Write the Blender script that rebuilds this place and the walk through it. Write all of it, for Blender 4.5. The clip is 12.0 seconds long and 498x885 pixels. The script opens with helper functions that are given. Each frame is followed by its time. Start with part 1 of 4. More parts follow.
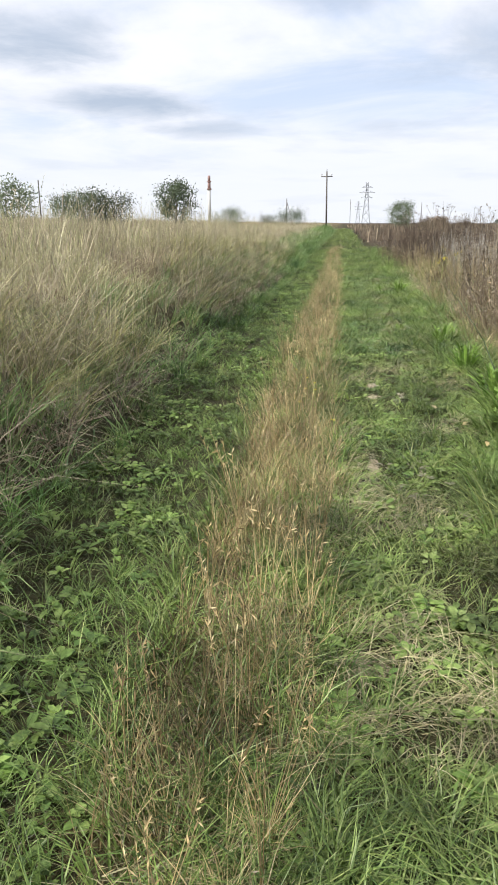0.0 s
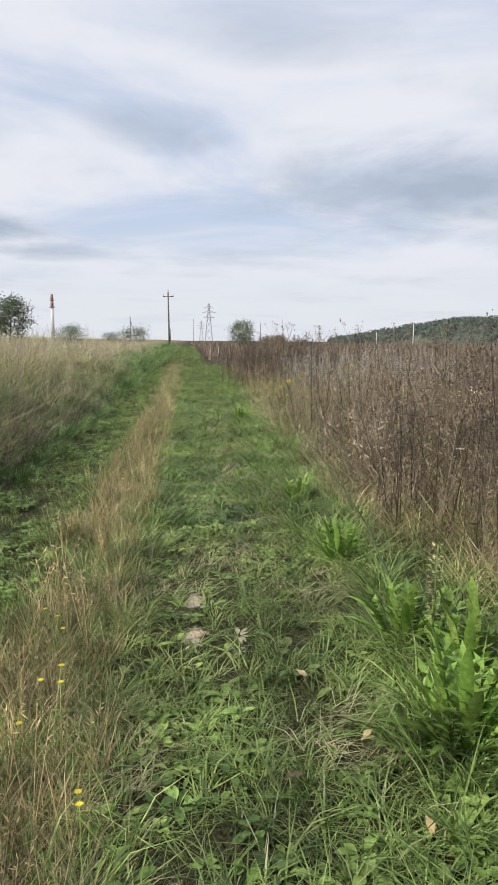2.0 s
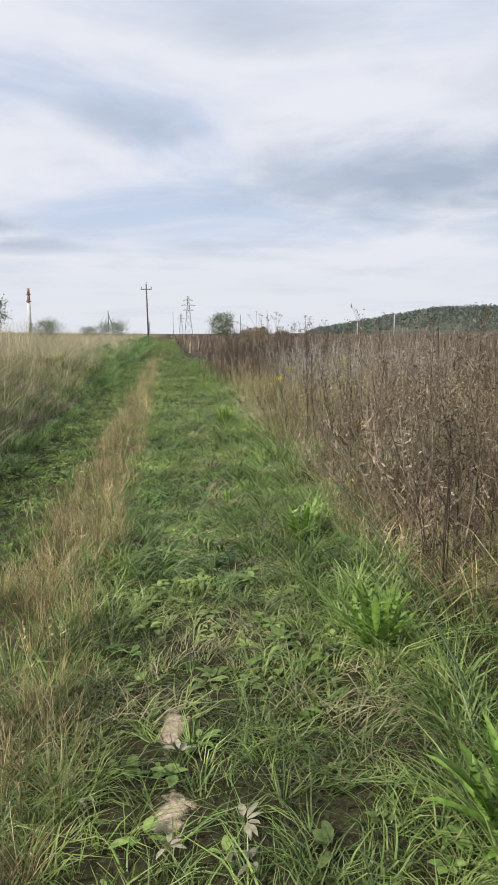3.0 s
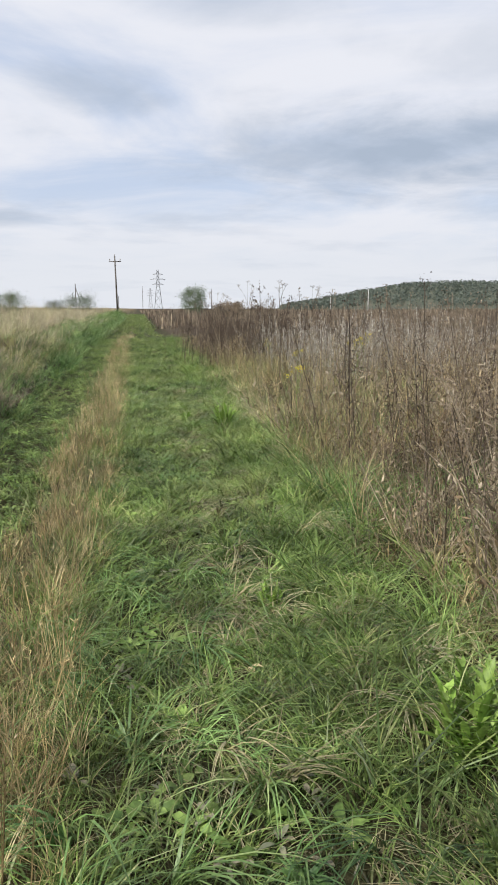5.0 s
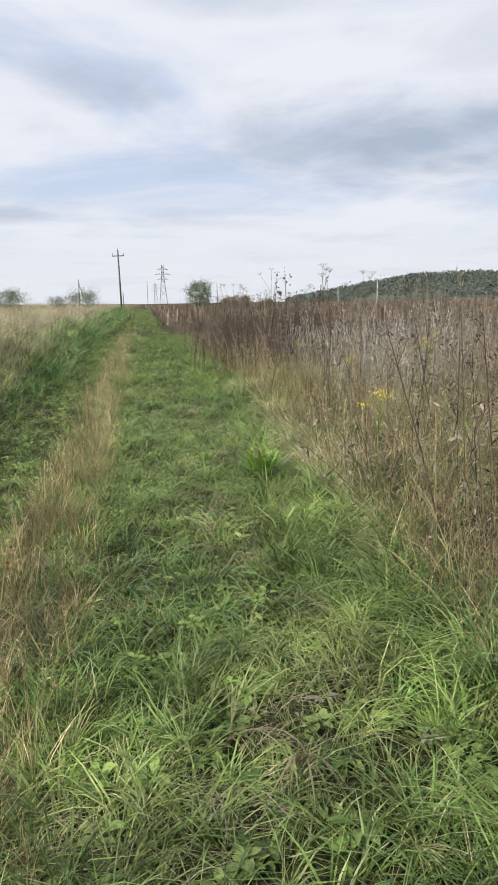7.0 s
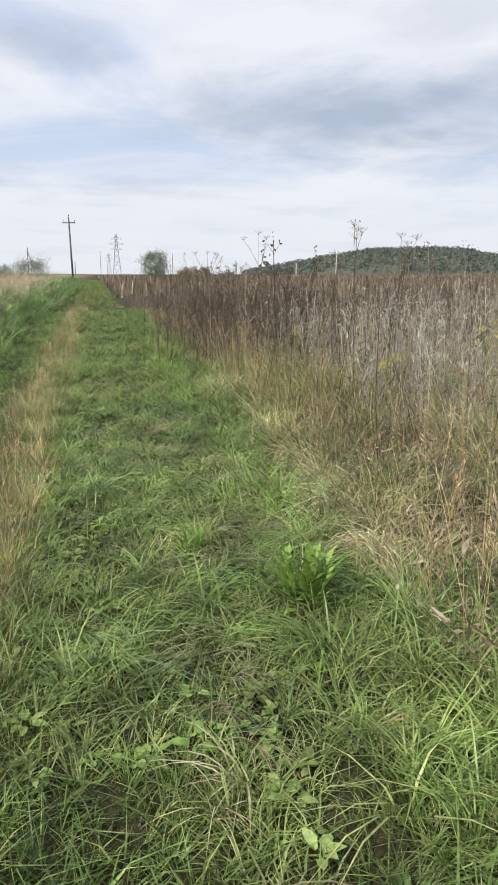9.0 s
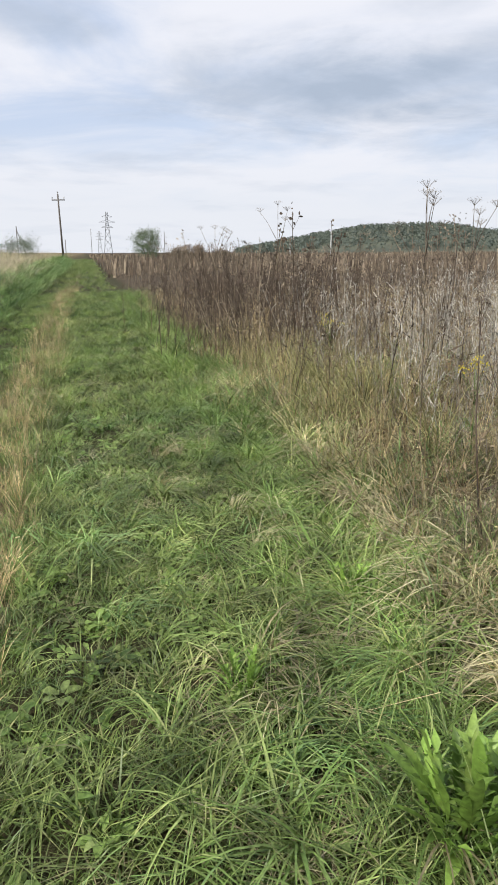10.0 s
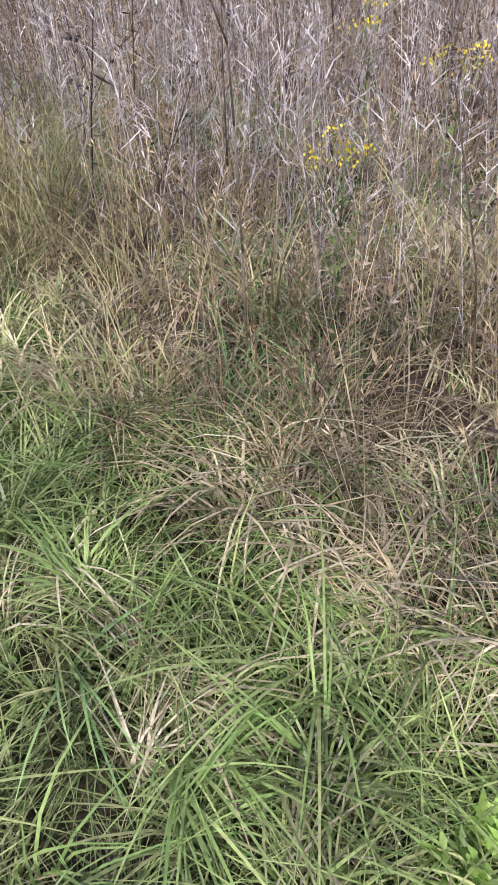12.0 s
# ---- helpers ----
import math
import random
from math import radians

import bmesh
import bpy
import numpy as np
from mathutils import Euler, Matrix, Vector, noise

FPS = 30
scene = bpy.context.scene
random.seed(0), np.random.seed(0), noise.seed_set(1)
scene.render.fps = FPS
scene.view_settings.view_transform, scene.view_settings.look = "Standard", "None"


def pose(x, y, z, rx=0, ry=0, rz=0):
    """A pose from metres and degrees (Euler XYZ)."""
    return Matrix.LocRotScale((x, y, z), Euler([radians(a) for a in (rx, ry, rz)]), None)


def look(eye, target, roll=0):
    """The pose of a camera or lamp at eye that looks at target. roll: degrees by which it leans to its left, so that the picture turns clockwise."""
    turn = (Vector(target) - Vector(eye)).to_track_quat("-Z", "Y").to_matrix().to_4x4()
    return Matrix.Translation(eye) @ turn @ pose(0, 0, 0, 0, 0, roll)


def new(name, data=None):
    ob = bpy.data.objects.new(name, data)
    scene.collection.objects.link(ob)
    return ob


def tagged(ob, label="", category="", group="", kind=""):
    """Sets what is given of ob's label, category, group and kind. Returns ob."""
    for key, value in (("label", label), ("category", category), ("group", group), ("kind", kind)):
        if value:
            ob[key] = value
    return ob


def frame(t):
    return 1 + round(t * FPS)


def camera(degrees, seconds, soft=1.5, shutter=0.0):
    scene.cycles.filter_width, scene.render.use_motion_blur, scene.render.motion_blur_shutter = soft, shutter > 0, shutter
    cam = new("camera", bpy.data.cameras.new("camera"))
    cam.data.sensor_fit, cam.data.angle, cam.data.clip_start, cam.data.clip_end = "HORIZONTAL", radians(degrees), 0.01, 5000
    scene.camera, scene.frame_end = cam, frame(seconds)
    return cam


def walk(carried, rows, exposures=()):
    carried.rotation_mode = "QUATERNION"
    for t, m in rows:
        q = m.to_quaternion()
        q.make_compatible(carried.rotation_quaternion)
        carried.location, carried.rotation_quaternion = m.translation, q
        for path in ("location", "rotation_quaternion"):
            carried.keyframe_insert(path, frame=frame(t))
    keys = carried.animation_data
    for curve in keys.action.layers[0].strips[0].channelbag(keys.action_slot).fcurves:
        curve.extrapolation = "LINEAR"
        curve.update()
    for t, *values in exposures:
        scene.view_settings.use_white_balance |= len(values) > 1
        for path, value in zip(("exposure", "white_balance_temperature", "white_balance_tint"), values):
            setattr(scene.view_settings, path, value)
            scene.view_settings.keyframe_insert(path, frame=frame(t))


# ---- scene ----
cam = camera(38.8, 12.0, soft=1.75)
PATH = [
    (0.0, pose(0.000, 0.000, 1.500, 72.75, -0.00, 8.95)),
    (0.5, pose(0.096, 0.638, 1.522, 78.42, -0.99, 3.91)),
    (1.0, pose(0.134, 1.379, 1.519, 81.13, -1.42, 3.53)),
    (1.5, pose(0.132, 2.054, 1.520, 81.53, -0.09, 0.48)),
    (2.0, pose(0.211, 2.771, 1.513, 81.83, -0.41, -3.19)),
    (2.5, pose(0.194, 3.458, 1.522, 81.69, -0.36, -4.05)),
    (3.0, pose(0.217, 4.179, 1.514, 81.22, 0.35, -4.79)),
    (5.0, pose(0.021, 7.040, 1.492, 79.25, 0.13, -7.16)),
    (5.5, pose(-0.003, 7.818, 1.488, 78.85, 0.51, -6.72)),
    (6.0, pose(0.025, 8.523, 1.485, 78.75, 0.85, -5.97)),
    (6.5, pose(0.051, 9.260, 1.491, 78.85, 1.14, -6.02)),
    (8.5, pose(-0.001, 12.048, 1.501, 77.40, -0.12, -10.03)),
    (9.0, pose(0.011, 12.761, 1.503, 76.60, 0.03, -10.26)),
    (9.5, pose(0.020, 13.519, 1.506, 76.00, 0.24, -9.80)),
    (10.0, pose(-0.032, 14.230, 1.509, 74.90, 0.41, -10.86)),
    (10.5, pose(0.028, 14.944, 1.508, 71.27, 0.29, -15.81)),
    (11.0, pose(0.039, 15.652, 1.497, 65.99, -0.39, -22.20)),
    (11.5, pose(0.191, 16.297, 1.477, 60.48, 0.94, -31.87)),
    (12.0, pose(0.292, 16.892, 1.455, 52.68, 1.73, -45.66)),
]
walk(cam, PATH, exposures=[(0.0, 0.2, 6500, 10), (0.6, 0.15, 6500, 10), (1.0, 0.03, 6500, 10), (2.0, -0.1, 6500, 10), (6.5, -0.05, 6500, 10), (9.5, 0.0, 6500, 10), (10.9, 0.0, 6500, 14), (11.5, 0.08, 6400, 25), (12.0, 0.15, 5800, 31)])

# ---- world, sun ----
SUN_ELEV, SUN_AZ = 42.0, -122.0  # degrees; azimuth clockwise from +y


def make_world():
    w = bpy.data.worlds.new("sky")
    scene.world = w
    w.use_nodes = True
    nt = w.node_tree
    N, L = nt.nodes, nt.links
    N.clear()
    out = N.new("ShaderNodeOutputWorld")
    bg = N.new("ShaderNodeBackground")
    sky = N.new("ShaderNodeTexSky")
    sky.sky_type, sky.sun_disc = "NISHITA", False
    sky.sun_elevation, sky.sun_rotation = radians(SUN_ELEV), radians(SUN_AZ)
    sky.air_density, sky.dust_density = 1.0, 1.5
    co = N.new("ShaderNodeTexCoord")
    sep = N.new("ShaderNodeSeparateXYZ")
    L.new(co.outputs["Generated"], sep.inputs[0])

    def mth(op, a, b=0.0, c=0.0):
        n = N.new("ShaderNodeMath")
        n.operation = op
        for i, v in enumerate((a, b, c)):
            if isinstance(v, (int, float)):
                n.inputs[i].default_value = v
            else:
                L.new(v, n.inputs[i])
        return n.outputs[0]

    # a flat cloud deck: directions meet a plane overhead
    up = mth("MAXIMUM", sep.outputs[2], 0.0)
    k = mth("DIVIDE", 1.0, mth("ADD", up, 0.10))
    u, v = mth("MULTIPLY", sep.outputs[0], k), mth("MULTIPLY", sep.outputs[1], k)
    deck = N.new("ShaderNodeCombineXYZ")
    L.new(u, deck.inputs[0]), L.new(v, deck.inputs[1])

    def cloud(scale, detail, rough, off, lo, hi, warp=0.0):
        mp = N.new("ShaderNodeMapping")
        mp.inputs["Location"].default_value = off
        L.new(deck.outputs[0], mp.inputs[0])
        n = N.new("ShaderNodeTexNoise")
        n.inputs["Scale"].default_value, n.inputs["Detail"].default_value = scale, detail
        n.inputs["Roughness"].default_value, n.inputs["Distortion"].default_value = rough, warp
        L.new(mp.outputs[0], n.inputs[0])
        r = N.new("ShaderNodeMapRange")
        r.interpolation_type = "SMOOTHSTEP"
        r.inputs["From Min"].default_value, r.inputs["From Max"].default_value = lo, hi
        L.new(n.outputs[0], r.inputs[0])
        return r.outputs[0]

    white = cloud(0.8, 7, 0.58, (3.1, 0.6, 0), 0.30, 0.62, 0.5)
    grey = cloud(0.95, 6, 0.55, (1.7, 4.4, 0), 0.49, 0.67, 0.2)
    # single grey clouds: azimuth, elevation, half width, half height (degrees), depth
    azim = mth("ARCTAN2", sep.outputs[0], sep.outputs[1])
    elev = mth("ARCSINE", sep.outputs[2])
    rag = cloud(1.5, 6, 0.6, (0, 0, 0), 0.25, 0.75, 0.4)
    banks = 0.0
    for ca, ce, wa, he, deep in ((19.5, 11.4, 18.0, 3.5, 0.8), (-4.5, 15.6, 6.0, 1.9, 0.7), (-17.0, 8.2, 6.5, 1.2, 0.75), (-12.5, 6.6, 4.5, 0.7, 0.6),
                                 (-24.0, 12.0, 6.0, 2.2, 0.9), (5.0, 22.0, 9.0, 2.5, 0.55), (42.0, 9.0, 12.0, 1.6, 0.5), (1.0, 6.8, 4.0, 0.5, 0.3)):
        da = mth("MULTIPLY", mth("SUBTRACT", azim, radians(ca)), 1 / radians(wa))
        de = mth("MULTIPLY", mth("SUBTRACT", elev, radians(ce)), 1 / radians(he))
        rad = mth("ADD", mth("MULTIPLY", da, da), mth("MULTIPLY", de, de))
        one = N.new("ShaderNodeMapRange")
        one.interpolation_type = "SMOOTHSTEP"
        L.new(mth("ADD", rad, mth("MULTIPLY", rag, 1.1)), one.inputs[0])
        one.inputs["From Min"].default_value, one.inputs["From Max"].default_value = 1.9, 0.25
        one.inputs["To Max"].default_value = deep
        banks = mth("MAXIMUM", one.outputs[0], banks)
    dark = mth("MINIMUM", mth("ADD", mth("MULTIPLY", grey, 0.35), banks), 1.0)
    low = N.new("ShaderNodeMapRange")  # the deck thickens to white haze at the horizon
    low.interpolation_type = "SMOOTHSTEP"
    low.inputs["From Min"].default_value, low.inputs["From Max"].default_value = 0.16, 0.03
    L.new(sep.outputs[2], low.inputs[0])

    def mix(f, a, b):
        n = N.new("ShaderNodeMix")
        n.data_type = "RGBA"
        L.new(f, n.inputs[0])
        for i, x in ((6, a), (7, b)):
            if isinstance(x, tuple):
                n.inputs[i].default_value = (*x, 1)
            else:
                L.new(x, n.inputs[i])
        return n.outputs[2]

    dim = N.new("ShaderNodeMix")
    dim.data_type, dim.blend_type = "RGBA", "MULTIPLY"
    dim.inputs[0].default_value = 1
    L.new(sky.outputs[0], dim.inputs[6])
    dim.inputs[7].default_value = (0.10, 0.10, 0.10, 1)
    veil = N.new("ShaderNodeMix")  # thin high veil over the blue
    veil.data_type = "RGBA"
    veil.inputs[0].default_value = 0.75
    L.new(dim.outputs[2], veil.inputs[6])
    veil.inputs[7].default_value = (0.70, 0.80, 1.0, 1)
    c = mix(white, veil.outputs[2], (0.87, 0.89, 0.96))
    c = mix(low.outputs[0], c, (0.82, 0.85, 0.91))
    c = mix(mth("MULTIPLY", dark, mth("SUBTRACT", 1.0, mth("MULTIPLY", low.outputs[0], 0.6))), c, (0.45, 0.53, 0.655))
    L.new(c, bg.inputs[0])
    bg.inputs[1].default_value = 1.0
    L.new(bg.outputs[0], out.inputs[0])


make_world()
sun_data = bpy.data.lights.new("sun", "SUN")
sun_data.energy, sun_data.angle, sun_data.color = 4.4, radians(4), (1.0, 0.95, 0.87)
sun = new("sun", sun_data)
_e, _a = radians(SUN_ELEV), radians(SUN_AZ)
_s = Vector((math.cos(_e) * math.sin(_a), math.cos(_e) * math.cos(_a), math.sin(_e)))
sun.matrix_world = look(_s * 50, (0, 0, 0))
scene.view_settings.exposure = 0.0


# ---- materials ----
def nodes_of(name):
    m = bpy.data.materials.new(name)
    m.use_nodes = True
    nt = m.node_tree
    return m, nt.nodes, nt.links, nt.nodes["Principled BSDF"]


def plant_mat(name, cols, glow=0.17, rough=0.45, patch=1.3, vary=0.75):
    """Leaf or blade: colour by the single blade, patches by place, some light through."""
    m, N, L, p = nodes_of(name)
    g = N.new("ShaderNodeNewGeometry")
    r = N.new("ShaderNodeValToRGB")
    while len(r.color_ramp.elements) < len(cols):
        r.color_ramp.elements.new(0.5)
    for i, cc in enumerate(cols):
        r.color_ramp.elements[i].position = i / max(1, len(cols) - 1)
        r.color_ramp.elements[i].color = (*cc, 1)
    oi = N.new("ShaderNodeObjectInfo")
    def mth(op, x, y=0.0, z=0.0):
        q = N.new("ShaderNodeMath")
        q.operation = op
        for i, v in enumerate((x, y, z)):
            if isinstance(v, float):
                q.inputs[i].default_value = v
            else:
                L.new(v, q.inputs[i])
        return q.outputs[0]

    # most of the colour goes with the whole tuft, the rest with the single blade
    tone = N.new("ShaderNodeAttribute")
    tone.attribute_name = "tone"
    own = mth("FRACT", mth("ADD", g.outputs["Random Per Island"], oi.outputs["Random"]))
    both = mth("MULTIPLY_ADD", tone.outputs["Fac"], 0.75, mth("MULTIPLY", own, 0.55))
    L.new(mth("SUBTRACT", both, 0.15), r.inputs[0])
    vigour = mth("MULTIPLY_ADD", mth("FRACT", mth("MULTIPLY", tone.outputs["Fac"], 7.13)), vary, 0.975 - vary * 0.5)
    n = N.new("ShaderNodeTexNoise")
    n.inputs["Scale"].default_value, n.inputs["Detail"].default_value = 2.6, 4
    L.new(g.outputs["Position"], n.inputs[0])
    fine = N.new("ShaderNodeTexNoise")
    fine.inputs["Scale"].default_value = 60
    L.new(g.outputs["Position"], fine.inputs[0])
    ad = N.new("ShaderNodeMath")
    ad.operation = "MULTIPLY_ADD"
    L.new(fine.outputs[0], ad.inputs[0])
    ad.inputs[1].default_value = 0.5
    L.new(n.outputs[0], ad.inputs[2])
    mr = N.new("ShaderNodeMapRange")
    mr.inputs["From Min"].default_value, mr.inputs["From Max"].default_value = 0.5, 1.0
    mr.inputs["To Min"].default_value, mr.inputs["To Max"].default_value = 1 - patch * 0.5, 1 + patch * 0.5
    L.new(ad.outputs[0], mr.inputs[0])
    mx = N.new("ShaderNodeMix")
    mx.data_type, mx.blend_type = "RGBA", "MULTIPLY"
    mx.inputs[0].default_value = 1
    L.new(r.outputs[0], mx.inputs[6])
    L.new(mth("MULTIPLY", mr.outputs[0], vigour), mx.inputs[7])
    L.new(mx.outputs[2], p.inputs["Base Color"])
    p.inputs["Roughness"].default_value = rough
    p.inputs["Specular IOR Level"].default_value = 0.42
    t = N.new("ShaderNodeBsdfTranslucent")
    L.new(mx.outputs[2], t.inputs[0])
    ms = N.new("ShaderNodeMixShader")
    ms.inputs[0].default_value = glow
    L.new(p.outputs[0], ms.inputs[1]), L.new(t.outputs[0], ms.inputs[2])
    L.new(ms.outputs[0], N["Material Output"].inputs[0])
    return m


def solid_mat(name, a, b, scale=8.0, rough=0.8, metal=0.0, bump=0.3, stretch=(1, 1, 1)):
    m, N, L, p = nodes_of(name)
    co = N.new("ShaderNodeTexCoord")
    mp = N.new("ShaderNodeMapping")
    mp.inputs["Scale"].default_value = stretch
    L.new(co.outputs["Object"], mp.inputs[0])
    n = N.new("ShaderNodeTexNoise")
    n.inputs["Scale"].default_value, n.inputs["Detail"].default_value = scale, 6
    L.new(mp.outputs[0], n.inputs[0])
    r = N.new("ShaderNodeValToRGB")
    r.color_ramp.elements[0].position, r.color_ramp.elements[1].position = 0.3, 0.7
    r.color_ramp.elements[0].color, r.color_ramp.elements[1].color = (*a, 1), (*b, 1)
    L.new(n.outputs[0], r.inputs[0])
    L.new(r.outputs[0], p.inputs["Base Color"])
    bp = N.new("ShaderNodeBump")
    bp.inputs["Strength"].default_value = bump
    L.new(n.outputs[0], bp.inputs["Height"])
    L.new(bp.outputs[0], p.inputs["Normal"])
    p.inputs["Roughness"].default_value, p.inputs["Metallic"].default_value = rough, metal
    return m


GREEN = plant_mat("green_blades", [(0.061, 0.110, 0.025), (0.119, 0.187, 0.043), (0.178, 0.246, 0.065), (0.240, 0.293, 0.094), (0.323, 0.336, 0.145)])
LUSH = plant_mat("lush_blades", [(0.085, 0.149, 0.034), (0.155, 0.246, 0.059), (0.233, 0.315, 0.094), (0.356, 0.373, 0.147)], 0.25)
DEEP = plant_mat("deep_green_blades", [(0.068, 0.148, 0.043), (0.136, 0.240, 0.070), (0.218, 0.334, 0.108), (0.381, 0.429, 0.172)])
STRAW = plant_mat("straw_blades", [(0.235, 0.165, 0.080), (0.370, 0.275, 0.135), (0.480, 0.375, 0.200), (0.560, 0.460, 0.265), (0.320, 0.315, 0.125)])
HAY = plant_mat("cut_hay", [(0.221, 0.184, 0.090), (0.386, 0.340, 0.189), (0.497, 0.451, 0.279)], 0.2)
PALE = plant_mat("bank_straw", [(0.237, 0.186, 0.130), (0.390, 0.328, 0.226), (0.565, 0.492, 0.339), (0.475, 0.463, 0.249), (0.294, 0.316, 0.147)])
GOLD = plant_mat("yellowing_blades", [(0.190, 0.195, 0.075), (0.320, 0.305, 0.125), (0.430, 0.400, 0.190), (0.225, 0.270, 0.100)], 0.3)
WEED = plant_mat("dead_weed", [(0.080, 0.060, 0.043), (0.150, 0.112, 0.080), (0.225, 0.178, 0.125), (0.310, 0.255, 0.180), (0.180, 0.130, 0.088)], 0.12, 0.75)
WEED_DARK = plant_mat("dark_dead_weed", [(0.058, 0.044, 0.034), (0.105, 0.078, 0.057), (0.168, 0.121, 0.083)], 0.1, 0.85)
# thatch colours lowered to paint the shadow in the gaps between blades
SHADE_THATCH = plant_mat("turf_thatch", [(0.025, 0.033, 0.012), (0.06, 0.066, 0.024), (0.13, 0.12, 0.056)], 0.15)
RUST = plant_mat("rusty_dead_grass", [(0.081, 0.055, 0.034), (0.157, 0.106, 0.058), (0.237, 0.175, 0.099), (0.323, 0.260, 0.157), (0.114, 0.090, 0.062)], 0.15, 0.6)
BLEACH = plant_mat("bleached_stalk", [(0.34, 0.31, 0.26), (0.47, 0.44, 0.38), (0.58, 0.55, 0.48)], 0.15, 0.6)
WITHERED = plant_mat("withered_leaf", [(0.13, 0.14, 0.085), (0.22, 0.20, 0.13), (0.30, 0.28, 0.20)], 0.15)
REED = plant_mat("pale_dry_stalk", [(0.199, 0.158, 0.106), (0.312, 0.251, 0.173), (0.398, 0.337, 0.249)], 0.15, 0.7)
LEAF = plant_mat("low_leaf", [(0.076, 0.140, 0.032), (0.151, 0.240, 0.056), (0.238, 0.330, 0.088), (0.302, 0.380, 0.128)], 0.3, 0.5)
BIGLEAF = plant_mat("broad_leaf", [(0.150, 0.262, 0.045), (0.215, 0.345, 0.066), (0.300, 0.420, 0.100)], 0.35, 0.45)
PETAL = plant_mat("yellow_petal", [(0.62, 0.50, 0.03), (0.80, 0.68, 0.06)], 0.3, 0.6, 0.2)
TREELEAF = plant_mat("tree_leaf", [(0.065, 0.090, 0.050), (0.105, 0.140, 0.075), (0.170, 0.200, 0.115)], 0.2)
# far woods: distance haze painted into the leaf colour, greyer and bluer
HAZELEAF = plant_mat("hazed_wood_leaf", [(0.105, 0.130, 0.112), (0.125, 0.150, 0.122), (0.150, 0.172, 0.130)], 0.2, 0.9, 0.3, 0.2)
STALK = solid_mat("dark_green_stalk", (0.035, 0.055, 0.02), (0.07, 0.095, 0.035), 20, 0.6, 0, 0.1)
BARK = solid_mat("bark", (0.06, 0.045, 0.035), (0.14, 0.11, 0.085), 14, 0.9, stretch=(1, 1, 0.2))
TARWOOD = solid_mat("weathered_pole_wood", (0.07, 0.062, 0.055), (0.14, 0.125, 0.11), 6, 0.9, stretch=(3, 3, 0.3))
STEEL = solid_mat("galvanised_steel", (0.20, 0.21, 0.225), (0.28, 0.29, 0.31), 5, 0.6, 0.2, 0.05)
WHITEP = solid_mat("white_concrete", (0.52, 0.52, 0.50), (0.64, 0.64, 0.62), 2, 0.8, 0, 0.1)
REDP = solid_mat("faded_red_paint", (0.26, 0.16, 0.14), (0.36, 0.23, 0.20), 3, 0.7, 0, 0.1)
GLASSY = solid_mat("grey_porcelain", (0.35, 0.35, 0.36), (0.5, 0.5, 0.5), 5, 0.25, 0, 0)


def ground_mat():
    m, N, L, p = nodes_of("field_soil")
    g = N.new("ShaderNodeNewGeometry")

    def noise_at(scale, detail=6):
        n = N.new("ShaderNodeTexNoise")
        n.inputs["Scale"].default_value, n.inputs["Detail"].default_value = scale, detail
        n.inputs["Roughness"].default_value = 0.65
        L.new(g.outputs["Position"], n.inputs[0])
        return n.outputs[0]

    def ramp(f, a, b, lo=0.35, hi=0.65):
        r = N.new("ShaderNodeValToRGB")
        r.color_ramp.elements[0].position, r.color_ramp.elements[1].position = lo, hi
        r.color_ramp.elements[0].color, r.color_ramp.elements[1].color = (*a, 1), (*b, 1)
        L.new(f, r.inputs[0])
        return r.outputs[0]

    def mix(f, a, b):
        n = N.new("ShaderNodeMix")
        n.data_type = "RGBA"
        L.new(f, n.inputs[0]), L.new(a, n.inputs[6]), L.new(b, n.inputs[7])
        return n.outputs[2]

    def attr(name):
        a = N.new("ShaderNodeAttribute")
        a.attribute_name = name
        return a.outputs["Fac"]

    fine, mid, blot = noise_at(45), noise_at(6), noise_at(14)
    # track soil, darkened in colour for the shade down between the blades
    green = ramp(fine, (0.022, 0.023, 0.010), (0.07, 0.064, 0.03))
    straw = ramp(mid, (0.10, 0.075, 0.042), (0.22, 0.17, 0.095))
    brown = ramp(mid, (0.04, 0.03, 0.02), (0.10, 0.076, 0.05))
    bare = ramp(fine, (0.38, 0.29, 0.20), (0.66, 0.53, 0.40))
    c = mix(attr("straw"), green, straw)
    c = mix(attr("brown"), c, brown)
    edge = N.new("ShaderNodeMath")
    edge.operation = "MULTIPLY_ADD"
    L.new(blot, edge.inputs[0])
    edge.inputs[1].default_value = 1.8
    edge.inputs[2].default_value = -0.9
    ad = N.new("ShaderNodeMath")
    L.new(edge.outputs[0], ad.inputs[0]), L.new(attr("bare"), ad.inputs[1])
    th = N.new("ShaderNodeMapRange")
    th.inputs["From Min"].default_value, th.inputs["From Max"].default_value = 0.35, 0.6
    L.new(ad.outputs[0], th.inputs[0])
    c = mix(th.outputs[0], c, bare)
    L.new(c, p.inputs["Base Color"])
    p.inputs["Roughness"].default_value = 0.95
    p.inputs["Specular IOR Level"].default_value = 0.15
    bp = N.new("ShaderNodeBump")
    bp.inputs["Strength"].default_value, bp.inputs["Distance"].default_value = 0.6, 0.03
    L.new(fine, bp.inputs["Height"])
    L.new(bp.outputs[0], p.inputs["Normal"])
    return m


SOIL = ground_mat()

# ---- mesh helpers ----
rng = np.random.default_rng(7)


